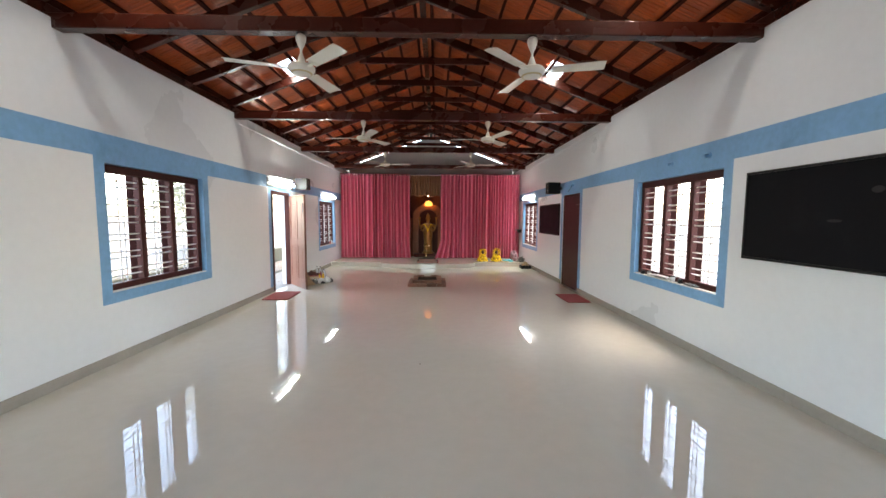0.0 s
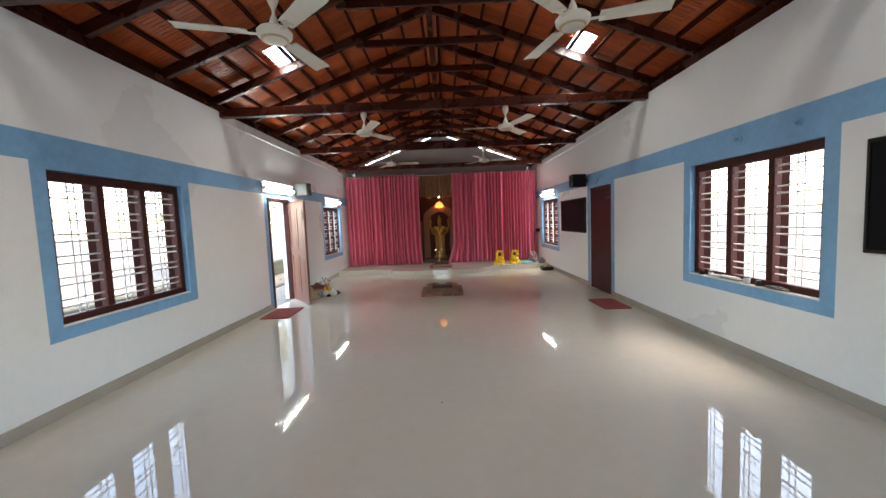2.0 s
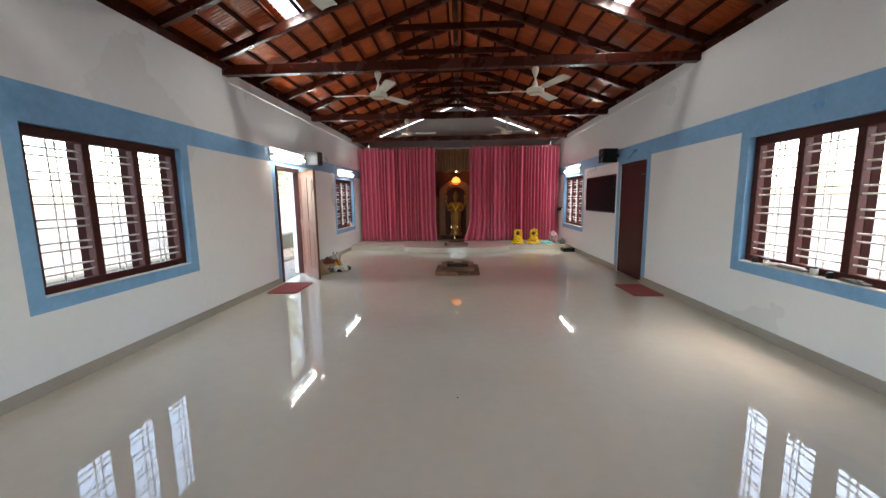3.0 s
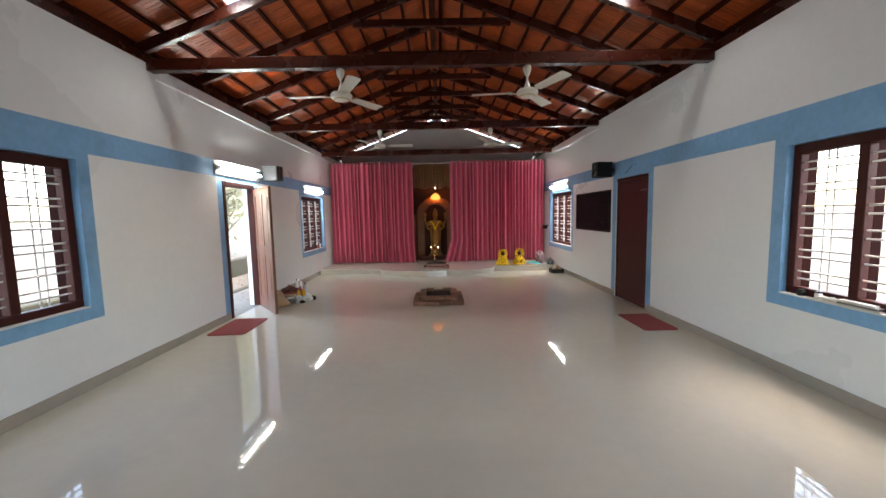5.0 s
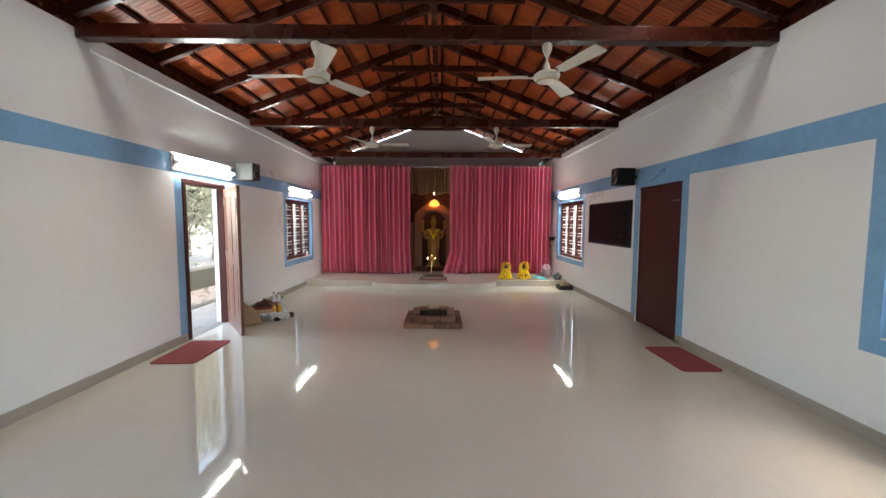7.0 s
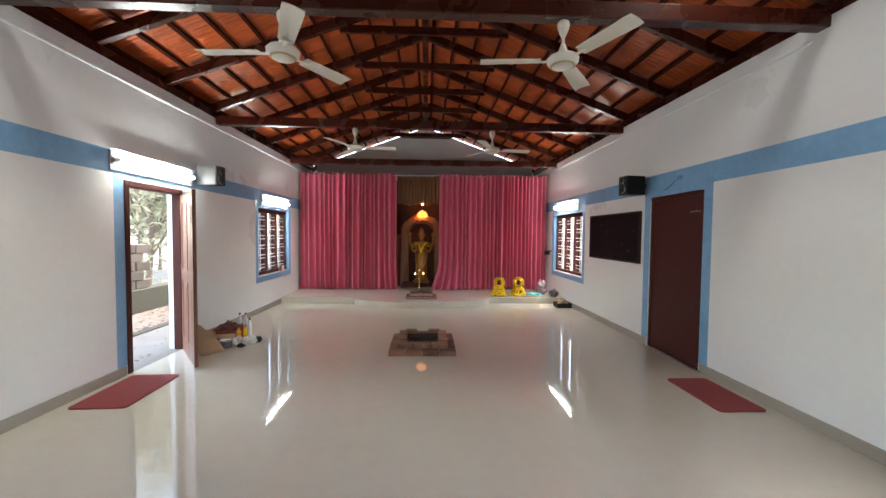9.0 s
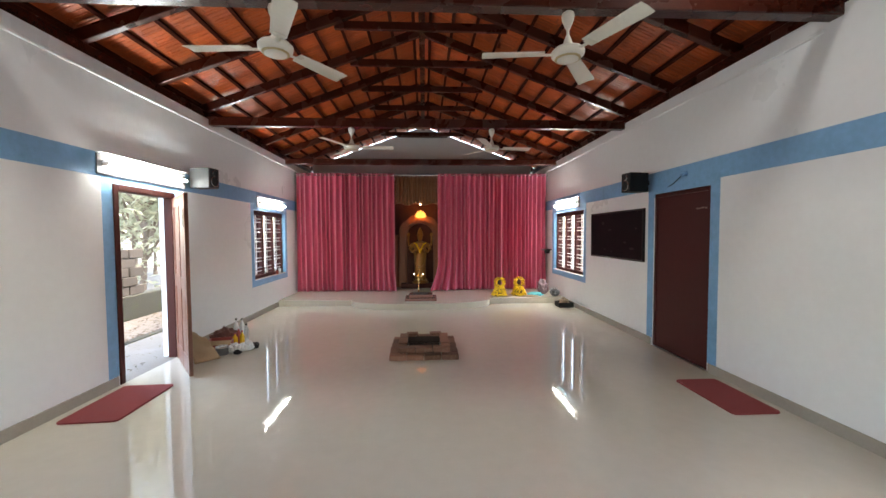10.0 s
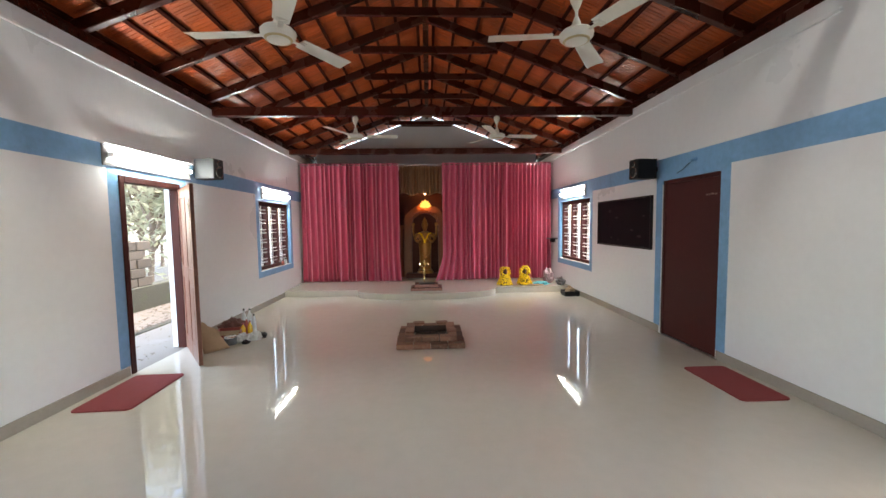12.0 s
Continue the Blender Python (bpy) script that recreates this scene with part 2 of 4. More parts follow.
def lathe(bm, prof, n=20, at=(0, 0, 0)):
    rings = []
    for r, z in prof:
        rings.append([bm.verts.new((at[0] + r * math.cos(2 * math.pi * i / n), at[1] + r * math.sin(2 * math.pi * i / n), at[2] + z)) for i in range(n)])
    for a, b in zip(rings, rings[1:]):
        for i in range(n):
            bm.faces.new((a[i], a[(i + 1) % n], b[(i + 1) % n], b[i]))
    bm.faces.new(list(reversed(rings[0])))
    bm.faces.new(rings[-1])
    return bm


def ball(bm, c, rx, ry=None, rz=None, sub=2, rot=None):
    m = Matrix.Translation(c) @ (rot or Matrix.Identity(4)) @ Matrix.Diagonal((rx, ry or rx, rz or rx, 1))
    bmesh.ops.create_icosphere(bm, subdivisions=sub, radius=1, matrix=m)
    return bm


def ribbon_tube(bm, pts, r, n=8):
    """A round bar bent along points."""
    rings = []
    for i, p in enumerate(pts):
        d = (Vector(pts[min(i + 1, len(pts) - 1)]) - Vector(pts[max(i - 1, 0)])).normalized()
        q = d.to_track_quat("Z", "Y").to_matrix()
        rr = r[i] if isinstance(r, (list, tuple)) else r
        rings.append([bm.verts.new(Vector(p) + q @ Vector((rr * math.cos(2 * math.pi * k / n), rr * math.sin(2 * math.pi * k / n), 0))) for k in range(n)])
    for a, b in zip(rings, rings[1:]):
        for k in range(n):
            bm.faces.new((a[k], a[(k + 1) % n], b[(k + 1) % n], b[k]))
    bm.faces.new(list(reversed(rings[0])))
    bm.faces.new(rings[-1])
    return bm


def mesh_of(name, bm, material, smooth=False):
    me = bpy.data.meshes.new(name)
    bmesh.ops.recalc_face_normals(bm, faces=bm.faces)
    bm.to_mesh(me)
    bm.free()
    for mm in material if isinstance(material, (list, tuple)) else (material,):
        me.materials.append(mm)
    if smooth:
        me.polygons.foreach_set("use_smooth", [True] * len(me.polygons))
        me.set_sharp_from_angle(angle=radians(40))
    return me


def part(name, bm, material, parent, label="", smooth=False):
    ob = new(name, mesh_of(name, bm, material, smooth))
    ob.parent = parent
    if label:
        ob["label"] = label
    return ob


def thing(name, m, label, category, group="", kind=""):
    ob = new(name)
    ob.empty_display_size = 0.1
    ob.matrix_basis = m if isinstance(m, Matrix) else Matrix.Translation(m)
    return tagged(ob, label, category, group, kind)


def solid(name, bm, material, label, category, kind="", smooth=False, group=""):
    return tagged(new(name, mesh_of(name, bm, material, smooth)), label, category, group, kind)


# ---------- walls with openings and painted band ----------
def long_wall(name, x_in, x_out, openings, blue, label):
    """A wall along y made of cells; openings are (y0, y1, z0, z1); blue patches likewise."""
    rects = openings + blue
    ys = sorted({YB - WT, YF + WT, *[r[0] for r in rects], *[r[1] for r in rects], *np.arange(-2, 14.5, 1.0)})
    zs = sorted({-0.15, WALL_H, *[r[2] for r in rects], *[r[3] for r in rects]})
    inside = lambda r, y, z: r[0] < y < r[1] and r[2] < z < r[3]
    full = {}
    for i in range(len(ys) - 1):
        for j in range(len(zs) - 1):
            y, z = (ys[i] + ys[i + 1]) / 2, (zs[j] + zs[j + 1]) / 2
            full[i, j] = None if any(inside(o, y, z) for o in openings) else int(any(inside(b, y, z) for b in blue))
    bm = bmesh.new()
    vert = {}

    def v(x, y, z):
        k = (round(x, 4), round(y, 4), round(z, 4))
        if k not in vert:
            vert[k] = bm.verts.new(k)
        return vert[k]

    def quad(*p, mi=0):
        f = bm.faces.new([v(*q) for q in p])
        f.material_index = mi

    for (i, j), mi in full.items():
        if mi is None:
            continue
        y0, y1, z0, z1 = ys[i], ys[i + 1], zs[j], zs[j + 1]
        quad((x_in, y0, z0), (x_in, y1, z0), (x_in, y1, z1), (x_in, y0, z1), mi=mi)
        quad((x_out, y0, z0), (x_out, y1, z0), (x_out, y1, z1), (x_out, y0, z1))
        for (di, dj), p in {(-1, 0): (y0, y0, z0, z1), (1, 0): (y1, y1, z0, z1), (0, -1): (y0, y1, z0, z0), (0, 1): (y0, y1, z1, z1)}.items():
            if full.get((i + di, j + dj)) is None:
                reveal = 1 if (i + di, j + dj) in full and z1 > 0.5 and not (7.4 < y0 < 8.6 and z0 < 2.0) else 0
                a, b, c, d = p
                if a == b:
                    quad((x_in, a, c), (x_out, a, c), (x_out, a, d), (x_in, a, d), mi=reveal)
                else:
                    quad((x_in, a, c), (x_in, b, c), (x_out, b, c), (x_out, a, c), mi=reveal)
    return solid(name, bm, (M_WALL, M_BLUE), label, "wall", "structure")


# openings
LW = (3.83, 5.40, 0.73, 2.05)
LD = (7.58, 8.505, -0.03, 2.06)
LFW = (10.68, 12.20, 0.68, 2.00)
RW = (3.77, 5.38, 0.73, 2.04)
RD = (7.56, 8.55, -0.03, 2.05)
RFW = (10.78, 12.42, 0.68, 2.00)


def border(o, side=0.12, low=0.11):
    return (o[0] - side, o[1] + side, max(o[2] - low, 0.1), BAND0 + 0.01)


band = (YB - 1, YF + 1, BAND0, BAND1)
long_wall("wall_west", XL, XL - WT, [LW, LD, LFW], [band, border(LW), border(LD, 0.13), border(LFW)], "white painted plaster wall with a blue band and blue window borders")
long_wall("wall_east", XR, XR + WT, [RW, RD, RFW], [band, border(RW), border(RD, 0.13), border(RFW)], "white painted plaster wall with a blue band and blue door border")


def gable(name, y0, y1, top, label, material):
    bm = bmesh.new()
    xs = [XL + 0.003, XL + 0.4, XC, XR - 0.4, XR - 0.003]
    pts = [(xs[0], -0.15), (xs[4], -0.15), (xs[4], under(xs[4]) + 0.15), (xs[3], under(xs[3]) + 0.15), (xs[3] - 0.001, under(xs[3]) + top), (XC, APEX + top), (xs[1] + 0.001, under(xs[1]) + top), (xs[1], under(xs[1]) + 0.15), (xs[0], under(xs[0]) + 0.15)]
    a = [bm.verts.new((x, y0, z)) for x, z in pts]
    b = [bm.verts.new((x, y1, z)) for x, z in pts]
    bm.faces.new(a)
    bm.faces.new(list(reversed(b)))
    for i in range(len(pts)):
        j = (i + 1) % len(pts)
        bm.faces.new((a[i], b[i], b[j], a[j]))
    return solid(name, bm, material, label, "wall", "structure")


gable("wall_north", YF, YF + 0.10, 0.094, "pale grey plastered gable wall behind the curtains", M_GABLE)
# Unseen back wall; its assumed opening is sized to daylight the near end.
bm = bmesh.new()
pts = [(XL + 0.003, -0.15), (-1.9, -0.15), (-1.9, 2.4), (2.1, 2.4), (2.1, -0.15), (XR - 0.003, -0.15), (XR - 0.003, under(XR) + 0.145), (XC, APEX + 0.145), (XL + 0.003, under(XL) + 0.145)]
va, vb = [[bm.verts.new((x, y, z)) for x, z in pts] for y in (YB - WT, YB)]
bm.faces.new(va)
bm.faces.new(list(reversed(vb)))
for i in range(len(pts)):
    j = (i + 1) % len(pts)
    bm.faces.new((va[i], vb[i], vb[j], va[j]))
solid("wall_south", bm, M_WALL, "plain white plastered gable wall with an assumed entrance that lets daylight in", "wall", "structure")

# ---------- floor, skirting, platform ----------
bm = box(XL + 0.002, XR - 0.002, YB + 0.002, YF - 0.002, -0.14, 0.0)
solid("floor", bm, M_FLOOR, "highly polished cream grey tiled floor", "floor", "structure")
solid("threshold", box(XL - WT + 0.01, XL - 0.001, LD[0] + 0.002, LD[1] - 0.002, -0.14, -0.004, 0.004), M_CONC, "worn pale threshold under the open door", "threshold", "structure")


def skirting(x0, x1, runs, label):
    bm = bmesh.new()
    for a, b in runs:
        bx(bm, x0, x1, a, b, 0.0, 0.10)
    bevel(bm, 0.003)
    solid("baseboard", bm, M_SKIRT, label, "skirting", "structure")


skirting(XL - 0.001, XL + 0.012, [(YB, LD[0] - 0.02), (LD[1] + 0.02, YF)], "beige tiled skirting along the wall foot")
skirting(XR - 0.012, XR + 0.001, [(YB, RD[0] - 0.02), (RD[1] + 0.02, YF)], "beige tiled skirting along the wall foot")

bm = bmesh.new()
outline = [(XL + 0.014, 11.72), (-1.43, 11.64)]
for k in range(1, 40):
    a = math.pi * k / 40
    outline.append((0.05 - 1.48 * math.cos(a), 11.64 + 0.03 * k / 40 - 0.56 * math.sin(a) ** 0.85))
outline += [(1.53, 11.67), (XR - 0.014, 11.66), (XR - 0.014, YF - 0.01), (XL + 0.014, YF - 0.01)]
lo = [bm.verts.new((x, y, 0.001)) for x, y in outline]
hi = [bm.verts.new((x, y, PLAT)) for x, y in outline]
bm.faces.new(hi)
bm.faces.new(list(reversed(lo)))
for i in range(len(lo)):
    j = (i + 1) % len(lo)
    bm.faces.new((lo[i], lo[j], hi[j], hi[i]))
solid("platform", bm, M_FLOOR, "low polished platform with a curved front step", "platform", "structure")

# ---------- roof ----------
def slope_matrix(side, y, down, lift=0.0):
    """A frame on the roof: x runs down the slope from the ridge, y along the ridge, z out of the roof."""
    ang = math.atan(SLOPE)
    m = Matrix.Translation((XC, y, APEX)) @ (Matrix.Rotation(math.pi, 4, "Z") if side < 0 else Matrix.Identity(4)) @ Matrix.Rotation(ang, 4, "Y")
    return m @ Matrix.Translation((down, 0, lift))


COS = math.cos(math.atan(SLOPE))
RUN = (3.12 + 0.55) / COS


def truss(y, tie):
    t = thing("roof_truss", (XC, y, WALL_H), "dark red varnished timber truss resting on the long walls", "roof truss", "roof trusses", "structure")
    loc = Matrix.Translation((-XC, -y, -WALL_H))
    for side in (1, -1):
        bm = bmesh.new()
        bx(bm, 0.0, RUN, -0.035, 0.035, 0.0, 0.12, loc @ slope_matrix(side, y, 0.0))
        part("rafter", bevel(bm, 0.006), M_WOOD, t)
    part("collar_beam", box(-1.08, 1.08, 0.036, 0.085, 4.07 - WALL_H, 4.17 - WALL_H, 0.005), M_WOOD, t)
    if tie:
        off = 0.09 if y < 4 else 0.0
        part("tie_beam", box(XL - XC - 0.1, XR - XC + 0.1, -0.055 + off, 0.055 + off, 3.135 - WALL_H, 3.262 - WALL_H, 0.008), M_WOOD, t)


TIES = [0.37, 3.37, 6.37, 9.37, 12.37]
for k in range(-9, 8):
    y = 6.37 + k
    if YB < y < YF:
        truss(y, any(abs(y - q) < 0.01 for q in TIES))
solid("ridge_beam", box(XC - 0.045, XC + 0.045, YB + 0.003, YF - 0.003, APEX - 0.02, APEX + 0.135, 0.006), M_WOOD, "dark timber ridge beam", "beam", "structure")
solid("gable_beam", box(-0.62, 0.80, YF - 0.09, YF - 0.004, 4.27, 4.34, 0.005), M_WOOD, "short dark timber across the gable", "beam", "structure")
for x0, x1 in ((XL - WT + 0.02, XL - 0.02), (XR + 0.02, XR + WT - 0.02)):
    solid("wall_plate", box(x0, x1, YB, YF + 0.2, WALL_H + 0.002, WALL_H + 0.115, 0.006), M_WOOD, "dark timber wall plate under the rafters", "beam", "structure")
for x0, x1 in ((XL - WT + 0.03, XL - WT + 0.06), (XR + WT - 0.06, XR + WT - 0.03)):
    solid("eave_board", box(x0, x1, YB, YF + 0.3, WALL_H + 0.116, under(x0 if x0 < 0 else x1) + 0.172), M_BATTEN, "dark board closing the eave", "board", "structure")
for x0, x1 in ((XL - 0.001, XL + 0.018), (XR - 0.018, XR + 0.001)):
    solid("trim", box(x0, x1, 6.45, YF - 0.01, 3.07, 3.10, 0.004), M_WALL, "thin plaster ledge below the eave", "ledge", "structure")

for x0, x1 in ((XL - WT + 0.065, XL + 0.001), (XR - 0.001, XR + WT - 0.065)):
    solid("trim", box(x0, x1, YF + 0.201, YF + 0.26, WALL_H - 0.1, under(XL) + 0.165), M_BATTEN, "dark board closing the eave corner", "board", "structure")

GAUGE = 0.335
battens = thing("batten_layer", (XC, 6.0, APEX), "thin dark timber battens carrying the roof tiles", "battens", kind="structure")
for side in (1, -1):
    for i in range(12):
        d = 0.06 + i * GAUGE
        if d < RUN:
            bm = bmesh.new()
            bx(bm, d, d + 0.038, *sorted((side * (YB + 0.005), side * (YF + 0.34))), 0.121, 0.163, Matrix.Translation((-XC, -6.0, -APEX)) @ slope_matrix(side, 0, 0.0))
            part("batten", bm, M_BATTEN, battens)

# tiles: ribbed plates that overlap down the slope
verts, faces = [], []


def raw_box(x0, x1, y0, y1, z0, z1, m):
    k = len(verts)
    for p in ((x0, y0, z0), (x1, y0, z0), (x1, y1, z0), (x0, y1, z0), (x0, y0, z1), (x1, y0, z1), (x1, y1, z1), (x0, y1, z1)):
        verts.append(tuple(m @ Vector(p)))
    for f in ((3, 2, 1, 0), (4, 5, 6, 7), (0, 1, 5, 4), (1, 2, 6, 5), (2, 3, 7, 6), (3, 0, 4, 7)):
        faces.append(tuple(k + q for q in f))


rng = random.Random(7)
TW = 0.208
GLASS_Y = (3.0, 6.0)              # where each pair of glass tile panels starts
ncol = int((YF + 0.36 - YB) / TW)
for side in (1, -1):
    for i in range(11):
        for c in range(ncol):
            y = YB + 0.01 + c * TW
            if i == 6 and any(g - 0.07 < y + TW / 2 < g + 0.62 for g in GLASS_Y):
                continue
            m = slope_matrix(side, y, i * GAUGE - 0.02, 0.163) @ Matrix.Rotation(rng.uniform(-0.006, 0.006), 4, "Z") @ Matrix.Rotation(0.045 + rng.uniform(-0.006, 0.006), 4, "Y") @ Matrix.Translation((0, 0, 0.022 + rng.uniform(-0.002, 0.002)))
            ys = -1 if side < 0 else 1
            a, b = (0.0, TW + 0.012) if ys > 0 else (-TW - 0.012, 0.0)
            raw_box(0.0, 0.40, a, b, 0.0, 0.010, m)
            for q in (0.02, TW - 0.02):
                raw_box(0.03, 0.37, ys * q - 0.008, ys * q + 0.008, -0.005, 0.002, m)
            for q in (0.075, 0.133):
                raw_box(0.14, 0.33, ys * q - 0.006, ys * q + 0.006, -0.004 - rng.uniform(0, 0.002), 0.002, m)
            for q in (0.055, 0.15):
                raw_box(0.0, 0.022, ys * q - 0.026, ys * q + 0.026, -0.014 - rng.uniform(0, 0.006), 0.002, m)
me = bpy.data.meshes.new("ceiling")
me.from_pydata(verts, [], faces)
me.materials.append(M_TILE)
tagged(new("ceiling", me), "underside of an orange red clay tile roof", "ceiling", "", "structure")
bm = bmesh.new()
cyl(bm, (XC, YB - 0.1, APEX + 0.17), (XC, YF + 0.36, APEX + 0.17), 0.13, n=12)
solid("ridge_tiles", bm, M_TILE, "clay ridge capping", "roof", "structure")
for side, g0 in itertools.product((1, -1), GLASS_Y):
    g = thing("glass_roof_tile", slope_matrix(side, g0, 6 * GAUGE - 0.02, 0.178), "translucent glass tile letting daylight through the roof", "roof tile", "glass roof tiles")
    for a, b in ((-0.08, 0.13), (0.15, 0.36), (0.38, 0.62)):
        pane = part("pane", box(0.0, 0.36, min(side * a, side * b), max(side * a, side * b), 0.0, 0.008, 0.002), M_GLASS, g)
        pane.visible_shadow = False
    daylight = new("glass_tile_daylight", bpy.data.lights.new("glass_tile_daylight", "AREA"))
    daylight.data.shape, daylight.data.size, daylight.data.size_y = "RECTANGLE", 0.32, 0.20
    daylight.data.energy, daylight.data.color = 0.85, (0.88, 0.94, 1.0)
    daylight.matrix_world = slope_matrix(side, g0 + 0.025, 6 * GAUGE + 0.16, 0.17)

# ---------- windows and doors ----------
def window(name, o, side, label):
    """Three-light window with iron grille, set back in its opening. side: -1 west, +1 east."""
    xin = XL if side < 0 else XR
    y0, y1, z0, z1 = o
    w = thing(name, (xin, (y0 + y1) / 2, z0), label, "window", "hall windows", "structure")
    h, half = z1 - z0, (y1 - y0) / 2
    s = side
    xa, xb = sorted((s * 0.06, s * 0.135))
    oa, ob_ = sorted((s * 0.1355, s * 0.215))
    e = 0.002
    part("window_frame", box(xa, xb, -half + e, half - e, h - 0.085, h - e, 0.006), M_FRAME, w)
    part("window_frame", box(xa, xb, -half + e, half - e, e, 0.075, 0.006), M_FRAME, w)
    inner = (2 * half - 4 * 0.075) / 3
    edges = []
    for k in range(4):
        a = -half + k * (inner + 0.075)
        part("mullion", box(xa, xb, a + e, a + 0.075 - e, 0.0755, h - 0.0855, 0.006), M_FRAME, w)
        part("shutter_stile", box(oa, ob_, a + 0.006, a + 0.069, 0.03, h - 0.04, 0.004), M_SHUTTER, w)
        edges.append(a)
    sx0, sx1 = sorted((s * 0.002, s * 0.058))
    part("window_sill", box(sx0, sx1, -half + e, half - e, 0.0005, 0.012, 0.003), M_WHITE, w, "pale worn sill")
    zlo, zhi = 0.085, h - 0.095
    for k in range(3):
        a = edges[k] + 0.075
        mid = a + inner / 2
        grille = part("grille", cyl(bmesh.new(), (s * 0.105, mid - 0.032, zlo - 0.008), (s * 0.105, mid - 0.032, zhi + 0.008), 0.006, n=8), M_ROD, w, "white painted iron grille", True)
        part("bar", cyl(bmesh.new(), (s * 0.105, mid + 0.032, zlo - 0.008), (s * 0.105, mid + 0.032, zhi + 0.008), 0.006, n=8), M_ROD, grille, smooth=True)
        n = 6
        for i in range(n):
            zc = zlo + (i + 0.5) * (zhi - zlo) / n
            for dz in (-0.032, 0.032):
                part("bar", cyl(bmesh.new(), (s * 0.095, a - 0.006, zc + dz), (s * 0.095, a + inner + 0.006, zc + dz), 0.0075, n=8), M_ROD, grille, smooth=True)
        for zz, up in ((zlo + 0.03, 1), (zhi - 0.03, -1)):
            for q in (-0.05, 0.05):
                part("finial", ball(bmesh.new(), (s * 0.105, mid + q * 0.64, zz), 0.011, 0.011, 0.028, 1), M_ROD, grille, smooth=True)
    return w


window("window_1", LW, -1, "three light maroon window with white iron grille standing open")
window("window_2", LFW, -1, "three light maroon window with white iron grille beside the platform")
window("window_3", RW, 1, "three light maroon window with white grille and cluttered sill")
window("window_4", RFW, 1, "three light maroon window with white iron grille near the platform")


def west_door():
    y0, y1, z1 = LD[0], LD[1], LD[3]
    d = thing("door_1", (XL, y0, 0), "brown panelled timber door standing open into the hall", "door", "", "structure")
    w = y1 - y0
    e = 0.002
    part("door_frame", box(-0.09, 0.012, e, 0.065, 0.0, z1 - e, 0.005), M_FRAME, d)
    part("door_frame", box(-0.09, 0.012, w - 0.065, w - e, 0.0, z1 - e, 0.005), M_FRAME, d)
    part("door_frame", box(-0.09, 0.012, 0.0655, w - 0.0655, z1 - 0.07, z1 - e, 0.005), M_FRAME, d)
    # leaf hinged on the far jamb
    hinge = Vector((0.022, w - 0.058, 0))
    tip = Vector((-2.42 - XL, 7.74 - y0, 0))
    ang = math.atan2(tip.y - hinge.y, tip.x - hinge.x)
    L = (tip - hinge).length
    m = Matrix.Translation(hinge) @ Matrix.Rotation(ang, 4, "Z")
    z0, zt = 0.012, 1.985
    leaf = part("door_leaf", box(0.0, L, 0.0, 0.022, z0, zt, m=m), M_DOOR, d, "brown lacquered panelled leaf")
    for a, b in ((0.0, 0.11), (L - 0.11, L), (L / 2 - 0.045, L / 2 + 0.045)):
        part("stile", box(a, b, -0.008, 0.030, z0, zt, 0.003, m=m), M_DOOR, leaf)
    for a, b in ((z0, 0.2), (0.92, 1.06), (zt - 0.12, zt)):
        for p, q in ((0.1105, L / 2 - 0.0455), (L / 2 + 0.0455, L - 0.1105)):
            part("rail", box(p, q, -0.007, 0.029, a, b, 0.003, m=m), M_DOOR, leaf)
    for a, b in ((0.26, 0.86), (1.12, 1.80)):
        for p, q in ((0.15, L / 2 - 0.085), (L / 2 + 0.085, L - 0.15)):
            part("panel", box(p, q, -0.004, 0.026, a, b, 0.004, m=m), M_DOOR, leaf)
    part("bolt", cyl(bmesh.new(), m @ Vector((L - 0.05, -0.016, 1.62)), m @ Vector((L - 0.05, -0.016, 1.82)), 0.007, n=8), M_STEEL, leaf, "steel tower bolt", True)
    for z in (0.25, 1.0, 1.75):
        part("hinge", cyl(bmesh.new(), m @ Vector((-0.006, -0.004, z)), m @ Vector((-0.006, -0.004, z + 0.09)), 0.008, n=8), M_STEEL, leaf, smooth=True)


def east_door():
    y0, y1, z1 = RD[0], RD[1], RD[3]
    d = thing("door_2", (XR, y0, 0), "closed dark maroon flush door set in a blue border", "door", "", "structure")
    w = y1 - y0
    e = 0.002
    part("door_frame", box(0.012, 0.10, e, 0.05, 0.0, z1 - e, 0.004), M_DOOR_DARK, d)
    part("door_frame", box(0.012, 0.10, w - 0.05, w - e, 0.0, z1 - e, 0.004), M_DOOR_DARK, d)
    part("door_frame", box(0.012, 0.10, 0.0505, w - 0.0505, z1 - 0.05, z1 - e, 0.004), M_DOOR_DARK, d)
    leaf = part("door_leaf", box(0.020, 0.055, 0.052, w - 0.052, 0.008, z1 - 0.052, 0.003), M_DOOR_DARK, d)
    for a, b, z in ((0.07, 0.10, 1.80), (0.11, 0.16, 1.805), (0.17, 0.19, 1.80), (0.20, 0.235, 1.80)):
        part("chalk_mark", box(0.0192, 0.0198, a, b, z, z + 0.018), M_MARK, leaf, "faint chalk scribble")


west_door()
east_door()
solid("backing_wall", box(XR + WT + 0.002, XR + WT + 0.05, RD[0] - 0.1, RD[1] + 0.1, -0.15, 2.2), M_LIME, "plain plaster behind the closed door", "wall", "structure")

